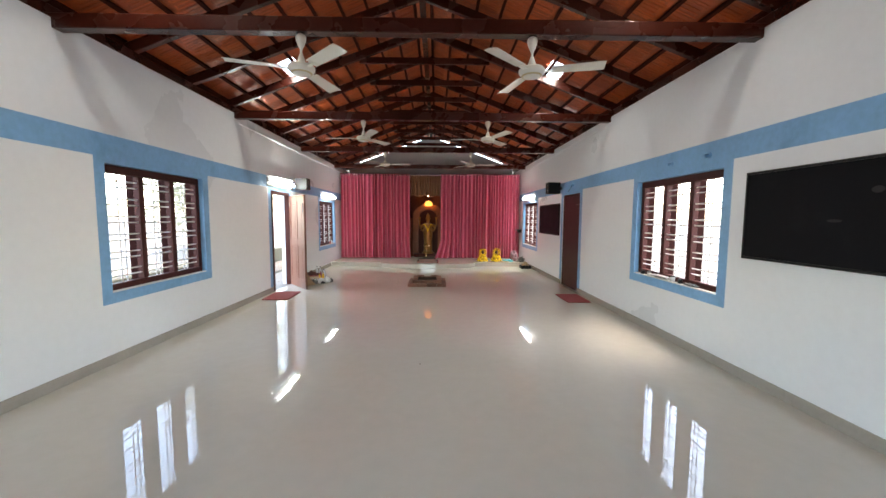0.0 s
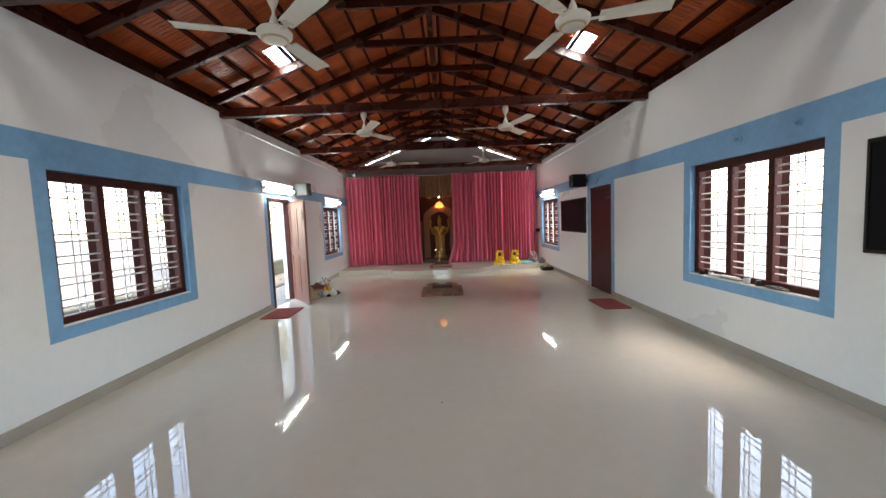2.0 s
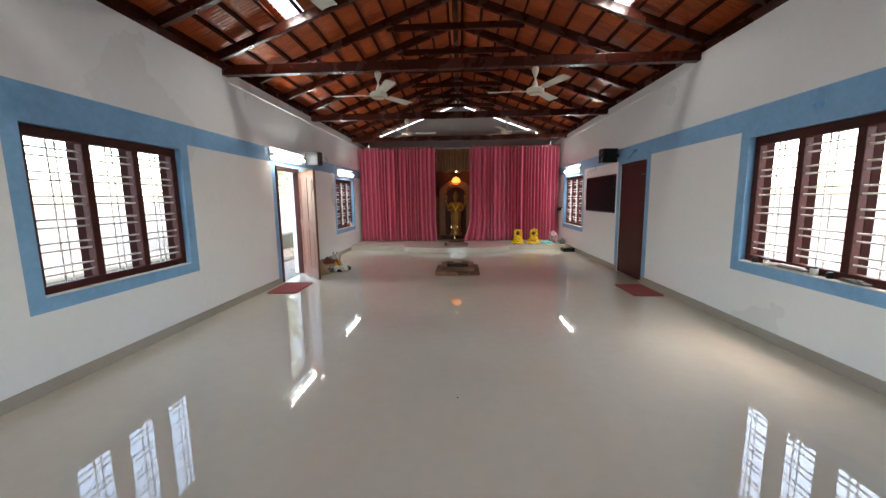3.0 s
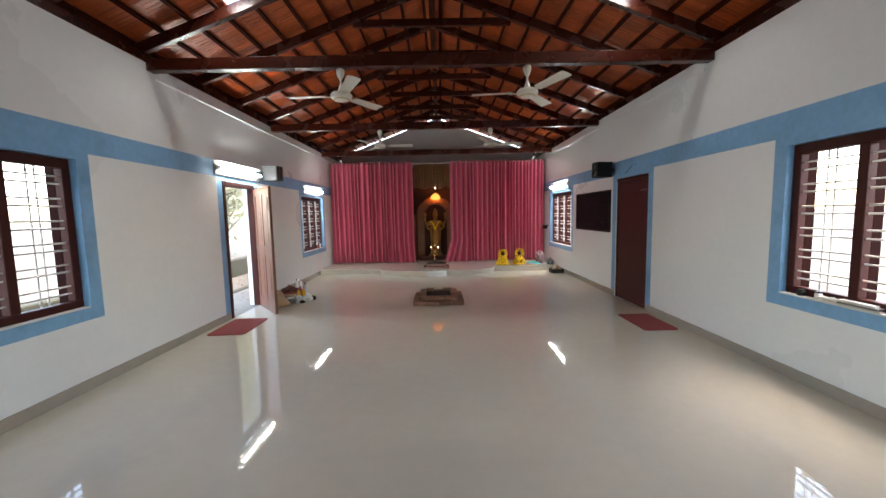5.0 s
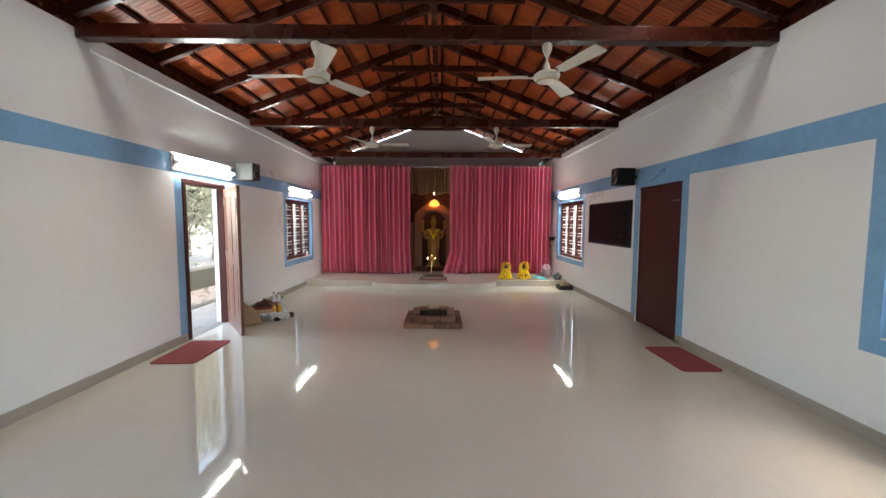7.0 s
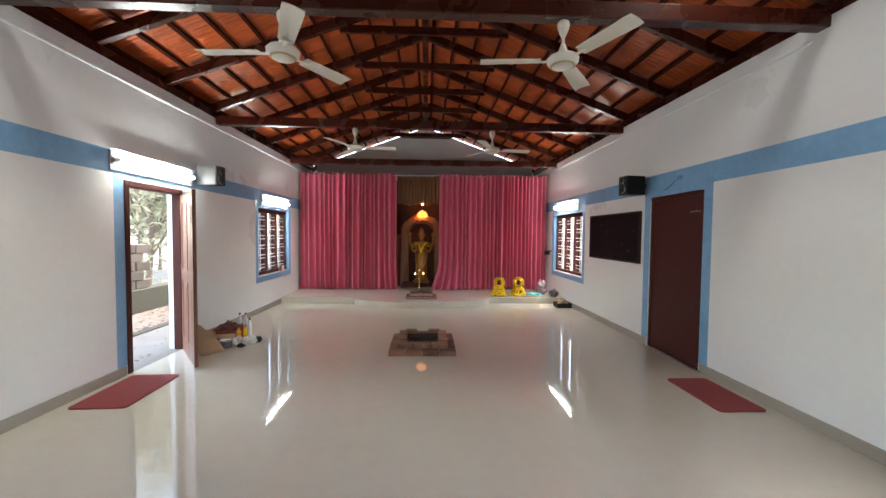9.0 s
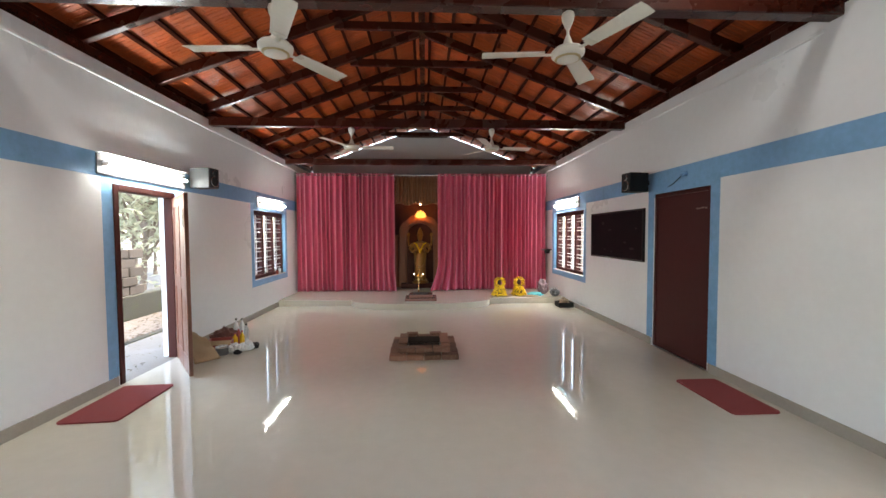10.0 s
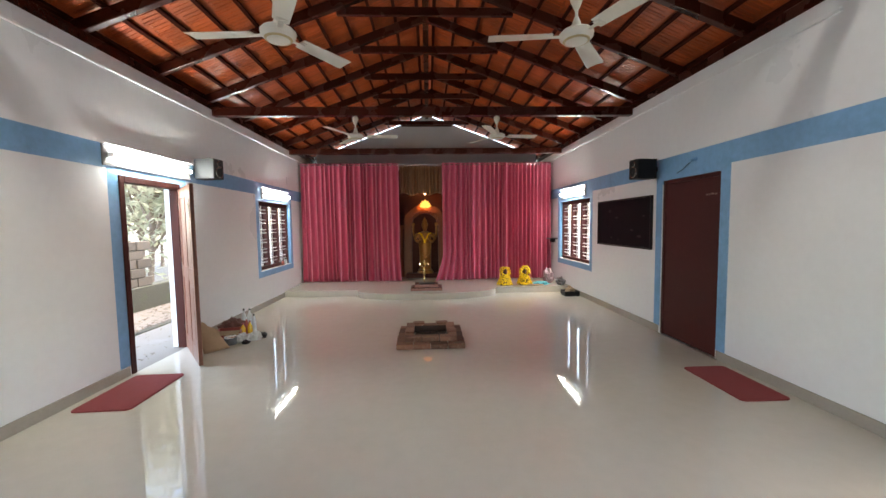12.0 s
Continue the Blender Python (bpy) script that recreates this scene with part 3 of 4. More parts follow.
# ---------- tube lights ----------
def tube_light(side, yc, z, label):
    x = XL if side < 0 else XR
    s = -side
    t = thing("tube_light", (x, yc, z), label, "tube light", "lit tube lights")
    # Added plate that the tube burns out to white, standing in for its glare.
    a, b = sorted((0.001 * s, 0.014 * s))
    part("glare_plate", box(a, b, -0.66, 0.66, -0.105, 0.10, 0.003), M_REFLECT, t, "dull grey metal plate added to stand in for the tube's glare")
    # Added lip; its depth sets how much tube light reaches the wall above.
    a, b = sorted((0.001 * s, 0.050 * s))
    part("light_lip", box(a, b, -0.66, 0.66, 0.1005, 0.108, 0.002), M_ENAMEL, t)
    a, b = sorted((0.0145 * s, 0.03 * s))
    part("batten", box(a, b, -0.60, 0.60, -0.018, 0.018, 0.003), M_ENAMEL, t)
    part("tube", cyl(bmesh.new(), (s * 0.062, -0.585, 0.0), (s * 0.062, 0.585, 0.0), 0.014, n=14), M_TUBE, t, "lit fluorescent tube", True)
    for y in (-0.6, 0.6):
        c, d = sorted((0.0305 * s, 0.080 * s))
        part("holder", box(c, d, y - 0.014, y + 0.014, -0.02, 0.02, 0.003), M_ENAMEL, t)


tube_light(-1, 8.06, 2.235, "lit fluorescent tube above the open door")
tube_light(-1, 11.46, 2.15, "lit fluorescent tube above a window")
tube_light(1, 11.62, 2.16, "lit fluorescent tube above a window")

# ---------- fans ----------
def fan(x, y, turn, first=None):
    m = Matrix.Translation((x, y, 2.79)) @ Matrix.Rotation(radians(turn), 4, "Z")
    if first:
        return copy_thing(first, m)
    f = thing("ceiling_fan", m, "cream three blade ceiling fan hanging from a tie beam", "ceiling fan", "ceiling fans")
    bm = bmesh.new()
    lathe(bm, [(0.03, 0.0), (0.075, 0.004), (0.098, 0.016), (0.115, 0.035), (0.118, 0.06), (0.10, 0.078), (0.055, 0.092), (0.03, 0.105), (0.018, 0.115)], 32)
    motor = part("motor", bm, M_FAN, f, smooth=True)
    part("trim_ring", lathe(bmesh.new(), [(0.078, 0.0045), (0.090, 0.008), (0.093, 0.0125), (0.080, 0.0085)], 32), M_FAN_TRIM, motor, "gold trim ring", True)
    part("lower_canopy", lathe(bmesh.new(), [(0.036, 0.106), (0.034, 0.118), (0.024, 0.15), (0.014, 0.175)], 20), M_FAN, f, smooth=True)
    part("downrod", cyl(bmesh.new(), (0, 0, 0.116), (0, 0, 0.27), 0.0105, n=12), M_FAN, f, smooth=True)
    part("upper_canopy", lathe(bmesh.new(), [(0.014, 0.22), (0.026, 0.245), (0.042, 0.285), (0.046, 0.315), (0.040, 0.334), (0.024, 0.346)], 20), M_FAN, f, smooth=True)
    for k in range(3):
        r = Matrix.Rotation(radians(120 * k), 4, "Z")
        bm = bmesh.new()
        bx(bm, 0.095, 0.205, -0.016, 0.016, 0.040, 0.045, r)
        bx(bm, 0.17, 0.215, -0.038, 0.038, 0.0452, 0.049, r @ Matrix.Rotation(radians(-9), 4, "X"))
        part("blade_bracket", bm, M_FAN, f)
        bm = bmesh.new()
        n = 10
        top, bot = [], []
        for i in range(n + 1):
            u = i / n
            x = 0.175 + u * 0.445
            w = 0.052 + 0.016 * u
            if u > 0.93:
                w *= 0.93
            for lst, dz in ((top, 0.0025), (bot, -0.0025)):
                row = []
                for q in (-1, -0.5, 0, 0.5, 1):
                    yy = q * w
                    zz = 0.052 + dz - yy * 0.16 + 0.006 * (1 - q * q)
                    row.append(bm.verts.new(r @ Vector((x, yy, zz))))
                lst.append(row)
        for i in range(n):
            for j in range(4):
                bm.faces.new((top[i][j], top[i + 1][j], top[i + 1][j + 1], top[i][j + 1]))
                bm.faces.new((bot[i][j + 1], bot[i + 1][j + 1], bot[i + 1][j], bot[i][j]))
            bm.faces.new((top[i][0], bot[i][0], bot[i + 1][0], top[i + 1][0]))
            bm.faces.new((top[i][4], top[i + 1][4], bot[i + 1][4], bot[i][4]))
        for i in (0, n):
            for j in range(4):
                bm.faces.new((top[i][j], top[i][j + 1], bot[i][j + 1], bot[i][j]))
        part("blade", bm, M_FAN, f, smooth=True)
    return f


fan0 = fan(-0.91, 3.47, -163)
for x, y, a in ((1.16, 3.47, -135), (-0.92, 6.37, 176), (1.16, 6.37, 174), (-0.97, 9.37, -118), (1.15, 9.37, -114)):
    fan(x, y, a, fan0)

# ---------- boards and loudspeakers ----------
def board(y0, y1, z0, z1, label):
    b = thing("blackboard", (XR, (y0 + y1) / 2, z0), label, "blackboard", "wall boards")
    w, h = (y1 - y0) / 2, z1 - z0
    part("panel", box(-0.030, -0.001, -w + 0.021, w - 0.021, 0.021, h - 0.021, 0.002), M_BLACK, b)
    rg = random.Random(int(y0 * 10))
    for _ in range(7):
        cy, cz = rg.uniform(-w * 0.9, w * 0.9), rg.uniform(0.06, h - 0.08)
        part("chalk_smear", ball(bmesh.new(), (-0.0302, cy, cz), 0.0007, rg.uniform(0.02, 0.07), rg.uniform(0.008, 0.03), 2), M_CHALK, b, "faint chalk smear")
    for p in ((-w, w, 0.0, 0.02), (-w, w, h - 0.02, h), (-w, -w + 0.02, 0.0205, h - 0.0205), (w - 0.02, w, 0.0205, h - 0.0205)):
        part("frame", box(-0.040, -0.001, p[0], p[1], p[2], p[3], 0.003), M_BLACK2, b)


board(0.95, 3.44, 1.155, 1.945, "wide black chalkboard with faint chalk smudges on the wall")
board(8.74, 10.36, 1.12, 1.88, "black wall board in a thin dark frame beside the door")


def speaker(m, label, skin):
    s = thing("loudspeaker", m, label, "loudspeaker", "wall loudspeakers")
    part("cabinet", box(-0.09, 0.09, -0.15, 0.13, 0.0, 0.26, 0.008, 2), skin, s)
    part("baffle", box(-0.082, 0.082, -0.158, -0.1505, 0.01, 0.25, 0.003), M_BLACK2, s)
    for z, r in ((0.085, 0.062), (0.195, 0.035)):
        bm = lathe(bmesh.new(), [(r, 0.0), (r * 0.96, 0.007), (r * 0.75, 0.004), (r * 0.3, 0.001), (r * 0.28, 0.006), (r * 0.05, 0.009)], 24)
        bmesh.ops.transform(bm, matrix=Matrix.Translation((0, -0.1585, z)) @ Matrix.Rotation(radians(90), 4, "X"), verts=bm.verts)
        cone = part("driver", bm, M_BLACK2, s, "round black driver", True)
        bm = lathe(bmesh.new(), [(r * 1.12, 0.0), (r * 1.12, 0.006), (r * 1.01, 0.009), (r * 1.005, 0.0)], 24)
        bmesh.ops.transform(bm, matrix=Matrix.Translation((0, -0.1583, z)) @ Matrix.Rotation(radians(90), 4, "X"), verts=bm.verts)
        part("rim", bm, M_STEEL, cone, "silver rim", True)
    part("bracket", box(-0.02, 0.02, 0.1305, 0.22, 0.10, 0.16, 0.003), M_BLACK2, s)


speaker(pose(XL + 0.20, 8.80, 2.155, 0, 0, 80), "dark grey loudspeaker bracketed high on the wall by the door", M_SPEAKER)
speaker(pose(XR - 0.20, 8.66, 2.09, 0, 0, -82), "black loudspeaker bracketed high on the wall above a board", M_BLACK2)

# small wall fittings
def wall_holder(y, z):
    h = thing("lamp_holder", (XR, y, z), "small empty lamp holder fixed to the blue band", "lamp holder", "empty lamp holders")
    bm = bmesh.new()
    cyl(bm, (-0.001, 0, 0), (-0.018, 0, 0), 0.03, n=16)
    part("base", bm, M_BLUE, h, smooth=True)
    part("socket", cyl(bmesh.new(), (-0.0185, 0, 0), (-0.06, 0, -0.02), 0.017, 0.020, 14), M_BLUE, h, smooth=True)


wall_holder(3.98, 2.20)
wall_holder(4.62, 2.20)
wall_holder(7.95, 2.235)
cable = thing("loose_cable", (XR, 7.95, 2.2), "thin loose cable hanging from a holder", "cable")
part("wire", ribbon_tube(bmesh.new(), [(-0.012, 0.02, 0.03), (-0.02, 0.10, -0.01), (-0.015, 0.2, -0.06), (-0.012, 0.3, -0.085)], 0.004, 6), M_BLACK2, cable, smooth=True)

shelf = thing("wall_shelf", (XR, 12.72, 1.10), "small dark bracket shelf on the wall by the curtain", "shelf")
part("board", box(-0.17, -0.001, -0.16, 0.16, 0.02, 0.045, 0.003), M_BLACK2, shelf)
part("bracket", box(-0.13, -0.001, -0.012, 0.012, -0.06, 0.0195, 0.002), M_BLACK2, shelf)
part("edge_strip", box(-0.176, -0.1705, -0.16, 0.16, 0.015, 0.05, 0.001), M_GREY, shelf)

# ---------- curtains ----------
def curtain(x0, x1, seed, inner, label):
    c = thing("curtain", (0, 12.9, PLAT), label, "curtain", "sanctum curtains")
    rg = random.Random(seed)
    H = 3.02 - PLAT
    nx, nz = int((x1 - x0) * 130), 40
    pitch = [rg.choice((0.075, 0.09, 0.11, 0.13, 0.17)) * rg.uniform(0.85, 1.15) for _ in range(80)]
    xs = np.linspace(x0, x1, nx)
    marks = np.concatenate([[0], np.cumsum(pitch)])
    ph = np.interp(xs - x0, marks, np.arange(len(marks)) * 2 * math.pi)
    amp = np.interp(xs - x0, marks[:-1], [rg.uniform(0.55, 1.35) for _ in pitch])
    sec = np.interp(xs - x0, marks[:-1], [rg.uniform(-1, 1) for _ in pitch])
    bm = bmesh.new()
    rows = []
    for j in range(nz + 1):
        v = j / nz          # 0 at the foot
        row = []
        low = max(0.0, 1 - v / 0.22)
        for i, x in enumerate(xs):
            a = 0.058 * amp[i] * (0.75 + 0.45 * (1 - v))
            wob = ph[i] + 0.55 * math.sin(2.2 * v + 3 * sec[i]) * (1 - v)
            yy = -a * math.sin(wob) - 0.018 * sec[i] * math.sin(0.5 * ph[i] + 2 * v) - 0.02 * low * (1 + sec[i])
            edge = (x1 - x) if inner > 0 else (x - x0)
            pull = inner * (0.05 if inner > 0 else 0.20) * max(0, 1 - edge / 0.6) * low ** 1.3
            flare = -0.10 * max(0, 1 - edge / 0.7) * low ** 2
            xx = x + 0.012 * amp[i] * math.cos(wob) + pull
            row.append(bm.verts.new((xx, yy + flare, v * H + 0.006 + 0.004 * amp[i])))
        rows.append(row)
    for a, b in zip(rows, rows[1:]):
        for i in range(nx - 1):
            bm.faces.new((a[i], a[i + 1], b[i + 1], b[i]))
    cloth = part("cloth", bm, M_CURTAIN, c, smooth=True)
    mod = cloth.modifiers.new("thickness", "SOLIDIFY")
    mod.thickness = 0.004
    k = 0
    while marks[k] < x1 - x0 - 0.05:
        bm = bmesh.new()
        ring = [(x0 + marks[k] + 0.02 + 0.0, 0.026 * math.cos(q), H - 0.045 + 0.026 * math.sin(q)) for q in np.linspace(0, 2 * math.pi, 13)[:-1]]
        ribbon_tube(bm, ring + ring[:1], 0.004, 5)
        part("eyelet", bm, M_STEEL, c, smooth=True)
        k += 1


curtain(-2.985, -0.62, 3, 1, "rose pink satin curtain hanging in deep pleats from a rod")
curtain(0.44, 3.175, 5, -1, "rose pink satin curtain drawn aside, hem trailing on the platform")
rod = thing("curtain_rod", (0, 12.9, 2.975), "thin steel curtain rod spanning the hall", "curtain rod")
part("rod", cyl(bmesh.new(), (XL + 0.002, 0, 0), (XR - 0.002, 0, 0), 0.0125, n=12), M_STEEL, rod, smooth=True)

# ---------- sanctum ----------
solid("alcove_back", box(-1.35, 1.35, 13.98, 14.02, PLAT + 0.001, 3.0, 0.004), M_ALCOVE, "dark brown draped backing behind the shrine", "backdrop", "structure")

shrine = thing("shrine_arch", (0.0, 13.62, PLAT), "carved golden brown shrine arch with a dark recess", "shrine")
bm = bmesh.new()
N = 20


def arch(bm, w, h, y0, y1, t):
    """A round-headed frame of width w and height h, band t wide."""
    outer, inner_ = [(w, 0.0)], [(w - t, 0.0)]
    for k in range(N + 1):
        a = math.pi * k / N
        wob = 1 + 0.03 * math.cos(7 * a)
        outer.append((w * math.cos(a) * wob, h - w + w * math.sin(a) * wob))
        inner_.append(((w - t) * math.cos(a), h - w + (w - t) * math.sin(a)))
    outer.append((-w, 0.0))
    inner_.append((-(w - t), 0.0))
    vo = [[bm.verts.new((x, y, z)) for x, z in outer] for y in (y0, y1)]
    vi = [[bm.verts.new((x, y, z)) for x, z in inner_] for y in (y0, y1)]
    for i in range(len(outer) - 1):
        bm.faces.new((vo[0][i], vo[0][i + 1], vi[0][i + 1], vi[0][i]))
        bm.faces.new((vo[1][i], vi[1][i], vi[1][i + 1], vo[1][i + 1]))
        bm.faces.new((vo[0][i], vo[1][i], vo[1][i + 1], vo[0][i + 1]))
        bm.faces.new((vi[0][i], vi[0][i + 1], vi[1][i + 1], vi[1][i]))
    for i in (0, -1):
        bm.faces.new((vo[0][i], vi[0][i], vi[1][i], vo[1][i]))
    return bm


part("arch", arch(bm, 0.56, 1.92, -0.10, 0.10, 0.17), M_ARCH, shrine)
part("inner_arch", arch(bmesh.new(), 0.40, 1.74, -0.06, 0.11, 0.05), M_ARCH, shrine, "carved inner moulding")
for x in (-0.62, 0.62):
    part("column", lathe(bmesh.new(), [(0.075, 0), (0.075, 0.06), (0.05, 0.09), (0.045, 0.5), (0.06, 0.55), (0.045, 0.6), (0.045, 1.25), (0.07, 1.32), (0.08, 1.38)], 16, (x, -0.02, 0)), M_ARCH, shrine, smooth=True)
part("back_panel", box(-0.55, 0.55, 0.12, 0.15, 0.0, 1.9, 0.003), M_ALCOVE, shrine, "dark red back panel")
part("base", box(-0.5, 0.5, -0.32, -0.105, 0.001, 0.12, 0.01), M_ALCOVE, shrine)

lot = thing("lotus_lamp", (0.02, 13.40, 1.92), "glowing amber lotus shaped lamp above the arch", "lamp")
bm = bmesh.new()
ball(bm, (0, 0.05, 0.11), 0.04, 0.03, 0.04, 2)
part("bulb_core", bm, M_LAMP_CORE, lot, smooth=True)
for k, a in enumerate((-72, -48, -24, 0, 24, 48, 72)):
    bm = bmesh.new()
    r = Matrix.Rotation(radians(a), 4, "Y")
    L = 0.20 - 0.0006 * abs(a)
    ball(bm, (0, 0, 0), 0.036, 0.012, L / 2, 2)
    bmesh.ops.transform(bm, matrix=Matrix.Translation((0, -0.045 + 0.002 * (k % 2), 0.04)) @ r @ Matrix.Translation((0, 0, L / 2)), verts=bm.verts)
    part("petal", bm, M_LAMP, lot, smooth=True)
part("stem", box(-0.012, 0.012, 0.0, 0.24, -0.004, 0.02, 0.004), M_GOLD, lot)
bulb = thing("pendant_bulb", (0.02, 13.09, 2.28), "tiny lit bulb hanging above the lotus lamp", "bulb")
part("globe", ball(bmesh.new(), (0, 0, 0), 0.022, sub=2), M_BULB, bulb, smooth=True)
part("flex", ribbon_tube(bmesh.new(), [(0, 0, 0.02), (0, 0, 0.64), (0, 0.03, 0.70), (0, 0.06, 0.713)], 0.003, 6), M_BLACK2, bulb)


def idol():
    bm = bmesh.new()
    # pedestal, robe, torso, head, crown, four arms
    lathe(bm, [(0.20, 0.0), (0.22, 0.03), (0.17, 0.07), (0.19, 0.10)], 20)
    lathe(bm, [(0.14, 0.10), (0.155, 0.2), (0.145, 0.45), (0.16, 0.68), (0.165, 0.80), (0.12, 0.88)], 18)
    lathe(bm, [(0.115, 0.86), (0.13, 0.98), (0.165, 1.08), (0.15, 1.14), (0.05, 1.18), (0.045, 1.22)], 18)
    ball(bm, (0, -0.01, 1.275), 0.07, 0.07, 0.085, 2)
    lathe(bm, [(0.085, 1.32), (0.09, 1.35), (0.072, 1.38), (0.076, 1.41), (0.058, 1.44), (0.06, 1.47), (0.035, 1.51), (0.012, 1.56)], 16)
    for s in (-1, 1):
        ribbon_tube(bm, [(s * 0.15, 0, 1.09), (s * 0.26, -0.02, 0.97), (s * 0.20, -0.12, 0.88), (s * 0.08, -0.16, 0.98)], [0.045, 0.04, 0.035, 0.03], 8)
        ribbon_tube(bm, [(s * 0.15, 0.03, 1.10), (s * 0.29, 0.04, 1.06), (s * 0.31, 0.02, 1.20), (s * 0.30, 0.0, 1.30)], [0.042, 0.038, 0.032, 0.026], 8)
        ball(bm, (s * 0.30, 0, 1.36), 0.05, 0.02, 0.065, 1)
        ribbon_tube(bm, [(s * 0.13, -0.12, 1.10), (s * 0.15, -0.15, 0.85), (s * 0.12, -0.16, 0.55), (0.0, -0.17, 0.42)], 0.018, 6)
    bmesh.ops.transform(bm, matrix=Matrix.Translation((0.0, 13.42, PLAT + 0.121)) @ Matrix.Diagonal((1.0, 1.0, 0.93, 1.0)), verts=bm.verts)
    solid("deity_statue", bm, M_GOLD, "standing dull gold four armed statue with a tall crown", "statue", smooth=True)


idol()
bm = bmesh.new()
rg = random.Random(77)
for s_ in (-1, 1):
    for k in range(26):
        u = k / 25
        for q in range(2):
            r = rg.uniform(0.014, 0.022)
            ball(bm, (s_ * (0.14 - 0.14 * u) + rg.uniform(-0.012, 0.012), 13.42 - 0.175 - 0.03 * u + rg.uniform(-0.01, 0.01), PLAT + 0.121 + 1.05 - 0.22 * u * u - 0.03 * u), r, r, r, 1)
solid("flower_garland", bm, M_YELLOW, "yellow garland hung round the neck of a gold statue", "garland", group="marigold garlands")

val = thing("valance", (0.0, 13.15, 2.28), "gathered gold cloth valance hanging over the shrine", "valance")
bm = bmesh.new()
rows = []
for j in range(9):
    v = j / 8
    rows.append([bm.verts.new((-0.62 + 1.2 * i / 90, 0.03 * math.sin(i * 0.95 + 0.4 * math.sin(i * 0.31)) * (1.1 - 0.5 * v), 0.72 * v + (0.03 * math.sin(i * 0.2) if j == 0 else 0))) for i in range(91)])
for a, b in zip(rows, rows[1:]):
    for i in range(90):
        bm.faces.new((a[i], a[i + 1], b[i + 1], b[i]))
cloth = part("cloth", bm, M_VALANCE, val, smooth=True)
cloth.modifiers.new("thickness", "SOLIDIFY").thickness = 0.004
part("rail", cyl(bmesh.new(), (XL + 0.003, 0, 0.715), (XR - 0.003, 0, 0.715), 0.01, n=8), M_STEEL, val, smooth=True)

steps = thing("stepped_plinth", (0.03, 11.62, PLAT), "small stepped dark red plinth on the platform", "plinth")
part("lower_step", box(-0.33, 0.33, -0.24, 0.26, 0.0005, 0.055, 0.006), M_PLINTH, steps)
part("upper_step", box(-0.25, 0.25, -0.12, 0.22, 0.0555, 0.115, 0.006), M_PLINTH, steps)
part("tray", box(-0.16, 0.16, -0.03, 0.17, 0.1155, 0.135, 0.005), M_BLACK2, steps, "dark tray on top")

lamp = thing("oil_lamp_stand", (-0.02, 11.85, PLAT), "slim brass oil lamp stand with two burning wicks", "oil lamp")
part("base", lathe(bmesh.new(), [(0.08, 0.0), (0.085, 0.02), (0.05, 0.04), (0.02, 0.07)], 20), M_BRASS, lamp, smooth=True)
part("stem", lathe(bmesh.new(), [(0.012, 0.0705), (0.012, 0.15), (0.022, 0.17), (0.012, 0.19), (0.011, 0.33), (0.02, 0.35), (0.011, 0.37), (0.010, 0.46)], 14), M_BRASS, lamp, smooth=True)
part("bowl", lathe(bmesh.new(), [(0.012, 0.4605), (0.06, 0.475), (0.078, 0.495), (0.07, 0.493), (0.02, 0.483)], 20), M_BRASS, lamp, smooth=True)
part("finial", lathe(bmesh.new(), [(0.01, 0.484), (0.01, 0.54), (0.022, 0.56), (0.006, 0.61)], 12), M_BRASS, lamp, smooth=True)
for x in (-0.095, 0.095):
    part("wick_arm", ribbon_tube(bmesh.new(), [(x * 0.75, 0, 0.49), (x * 0.95, -0.01, 0.495), (x, -0.012, 0.505)], 0.006, 6), M_BRASS, lamp, smooth=True)
    part("flame", ball(bmesh.new(), (x, -0.012, 0.520), 0.008, 0.008, 0.015, 2), M_FLAME, lamp, "small bright flame", True)

# garlanded figures
def petal_ring(bm, centre, rad, tube, n, seed, tilt=0.0):
    rg = random.Random(seed)
    for i in range(n):
        a = 2 * math.pi * i / n
        for k in range(4):
            b = rg.uniform(0, 2 * math.pi)
            p = Vector(((rad + tube * math.cos(b)) * math.cos(a), tube * math.sin(b), (rad + tube * math.cos(b)) * math.sin(a)))
            p = Matrix.Rotation(tilt, 4, "X") @ p
            r = rg.uniform(0.014, 0.022)
            ball(bm, p + Vector(centre), r, r, r * rg.uniform(0.6, 1), 1)


for k, (x, y) in enumerate(((1.80, 11.98), (2.25, 12.0))):
    bm = bmesh.new()
    lathe(bm, [(0.12, 0.0), (0.125, 0.03), (0.10, 0.05), (0.11, 0.1), (0.085, 0.2), (0.05, 0.25), (0.04, 0.27)], 16)
    ball(bm, (0, -0.01, 0.31), 0.05, 0.05, 0.06, 2)
    lathe(bm, [(0.05, 0.345), (0.04, 0.37), (0.015, 0.41)], 12)
    bmesh.ops.transform(bm, matrix=Matrix.Translation((x, y, PLAT)), verts=bm.verts)
    solid("small_statue", bm, M_IDOL, "small dark seated statue almost hidden by a garland", "statue", smooth=True, group="garlanded statues")
    bm = bmesh.new()
    petal_ring(bm, (0, -0.06, 0.30), 0.095, 0.028, 26, 11 + k, radians(-12))
    rg = random.Random(40 + k)
    for i in range(280):
        a, u = rg.uniform(0, 2 * math.pi), rg.random()
        rr = 0.165 - 0.075 * u
        s = rg.uniform(0.016, 0.026)
        ball(bm, (rr * math.cos(a), rr * math.sin(a) * 0.9 - 0.02, 0.016 + 0.19 * u), s, s, s * 0.8, 1)
    bmesh.ops.transform(bm, matrix=Matrix.Translation((x, y, PLAT)), verts=bm.verts)
    solid("flower_garland", bm, M_YELLOW, "thick yellow marigold garland draped round a small statue", "garland", group="marigold garlands")

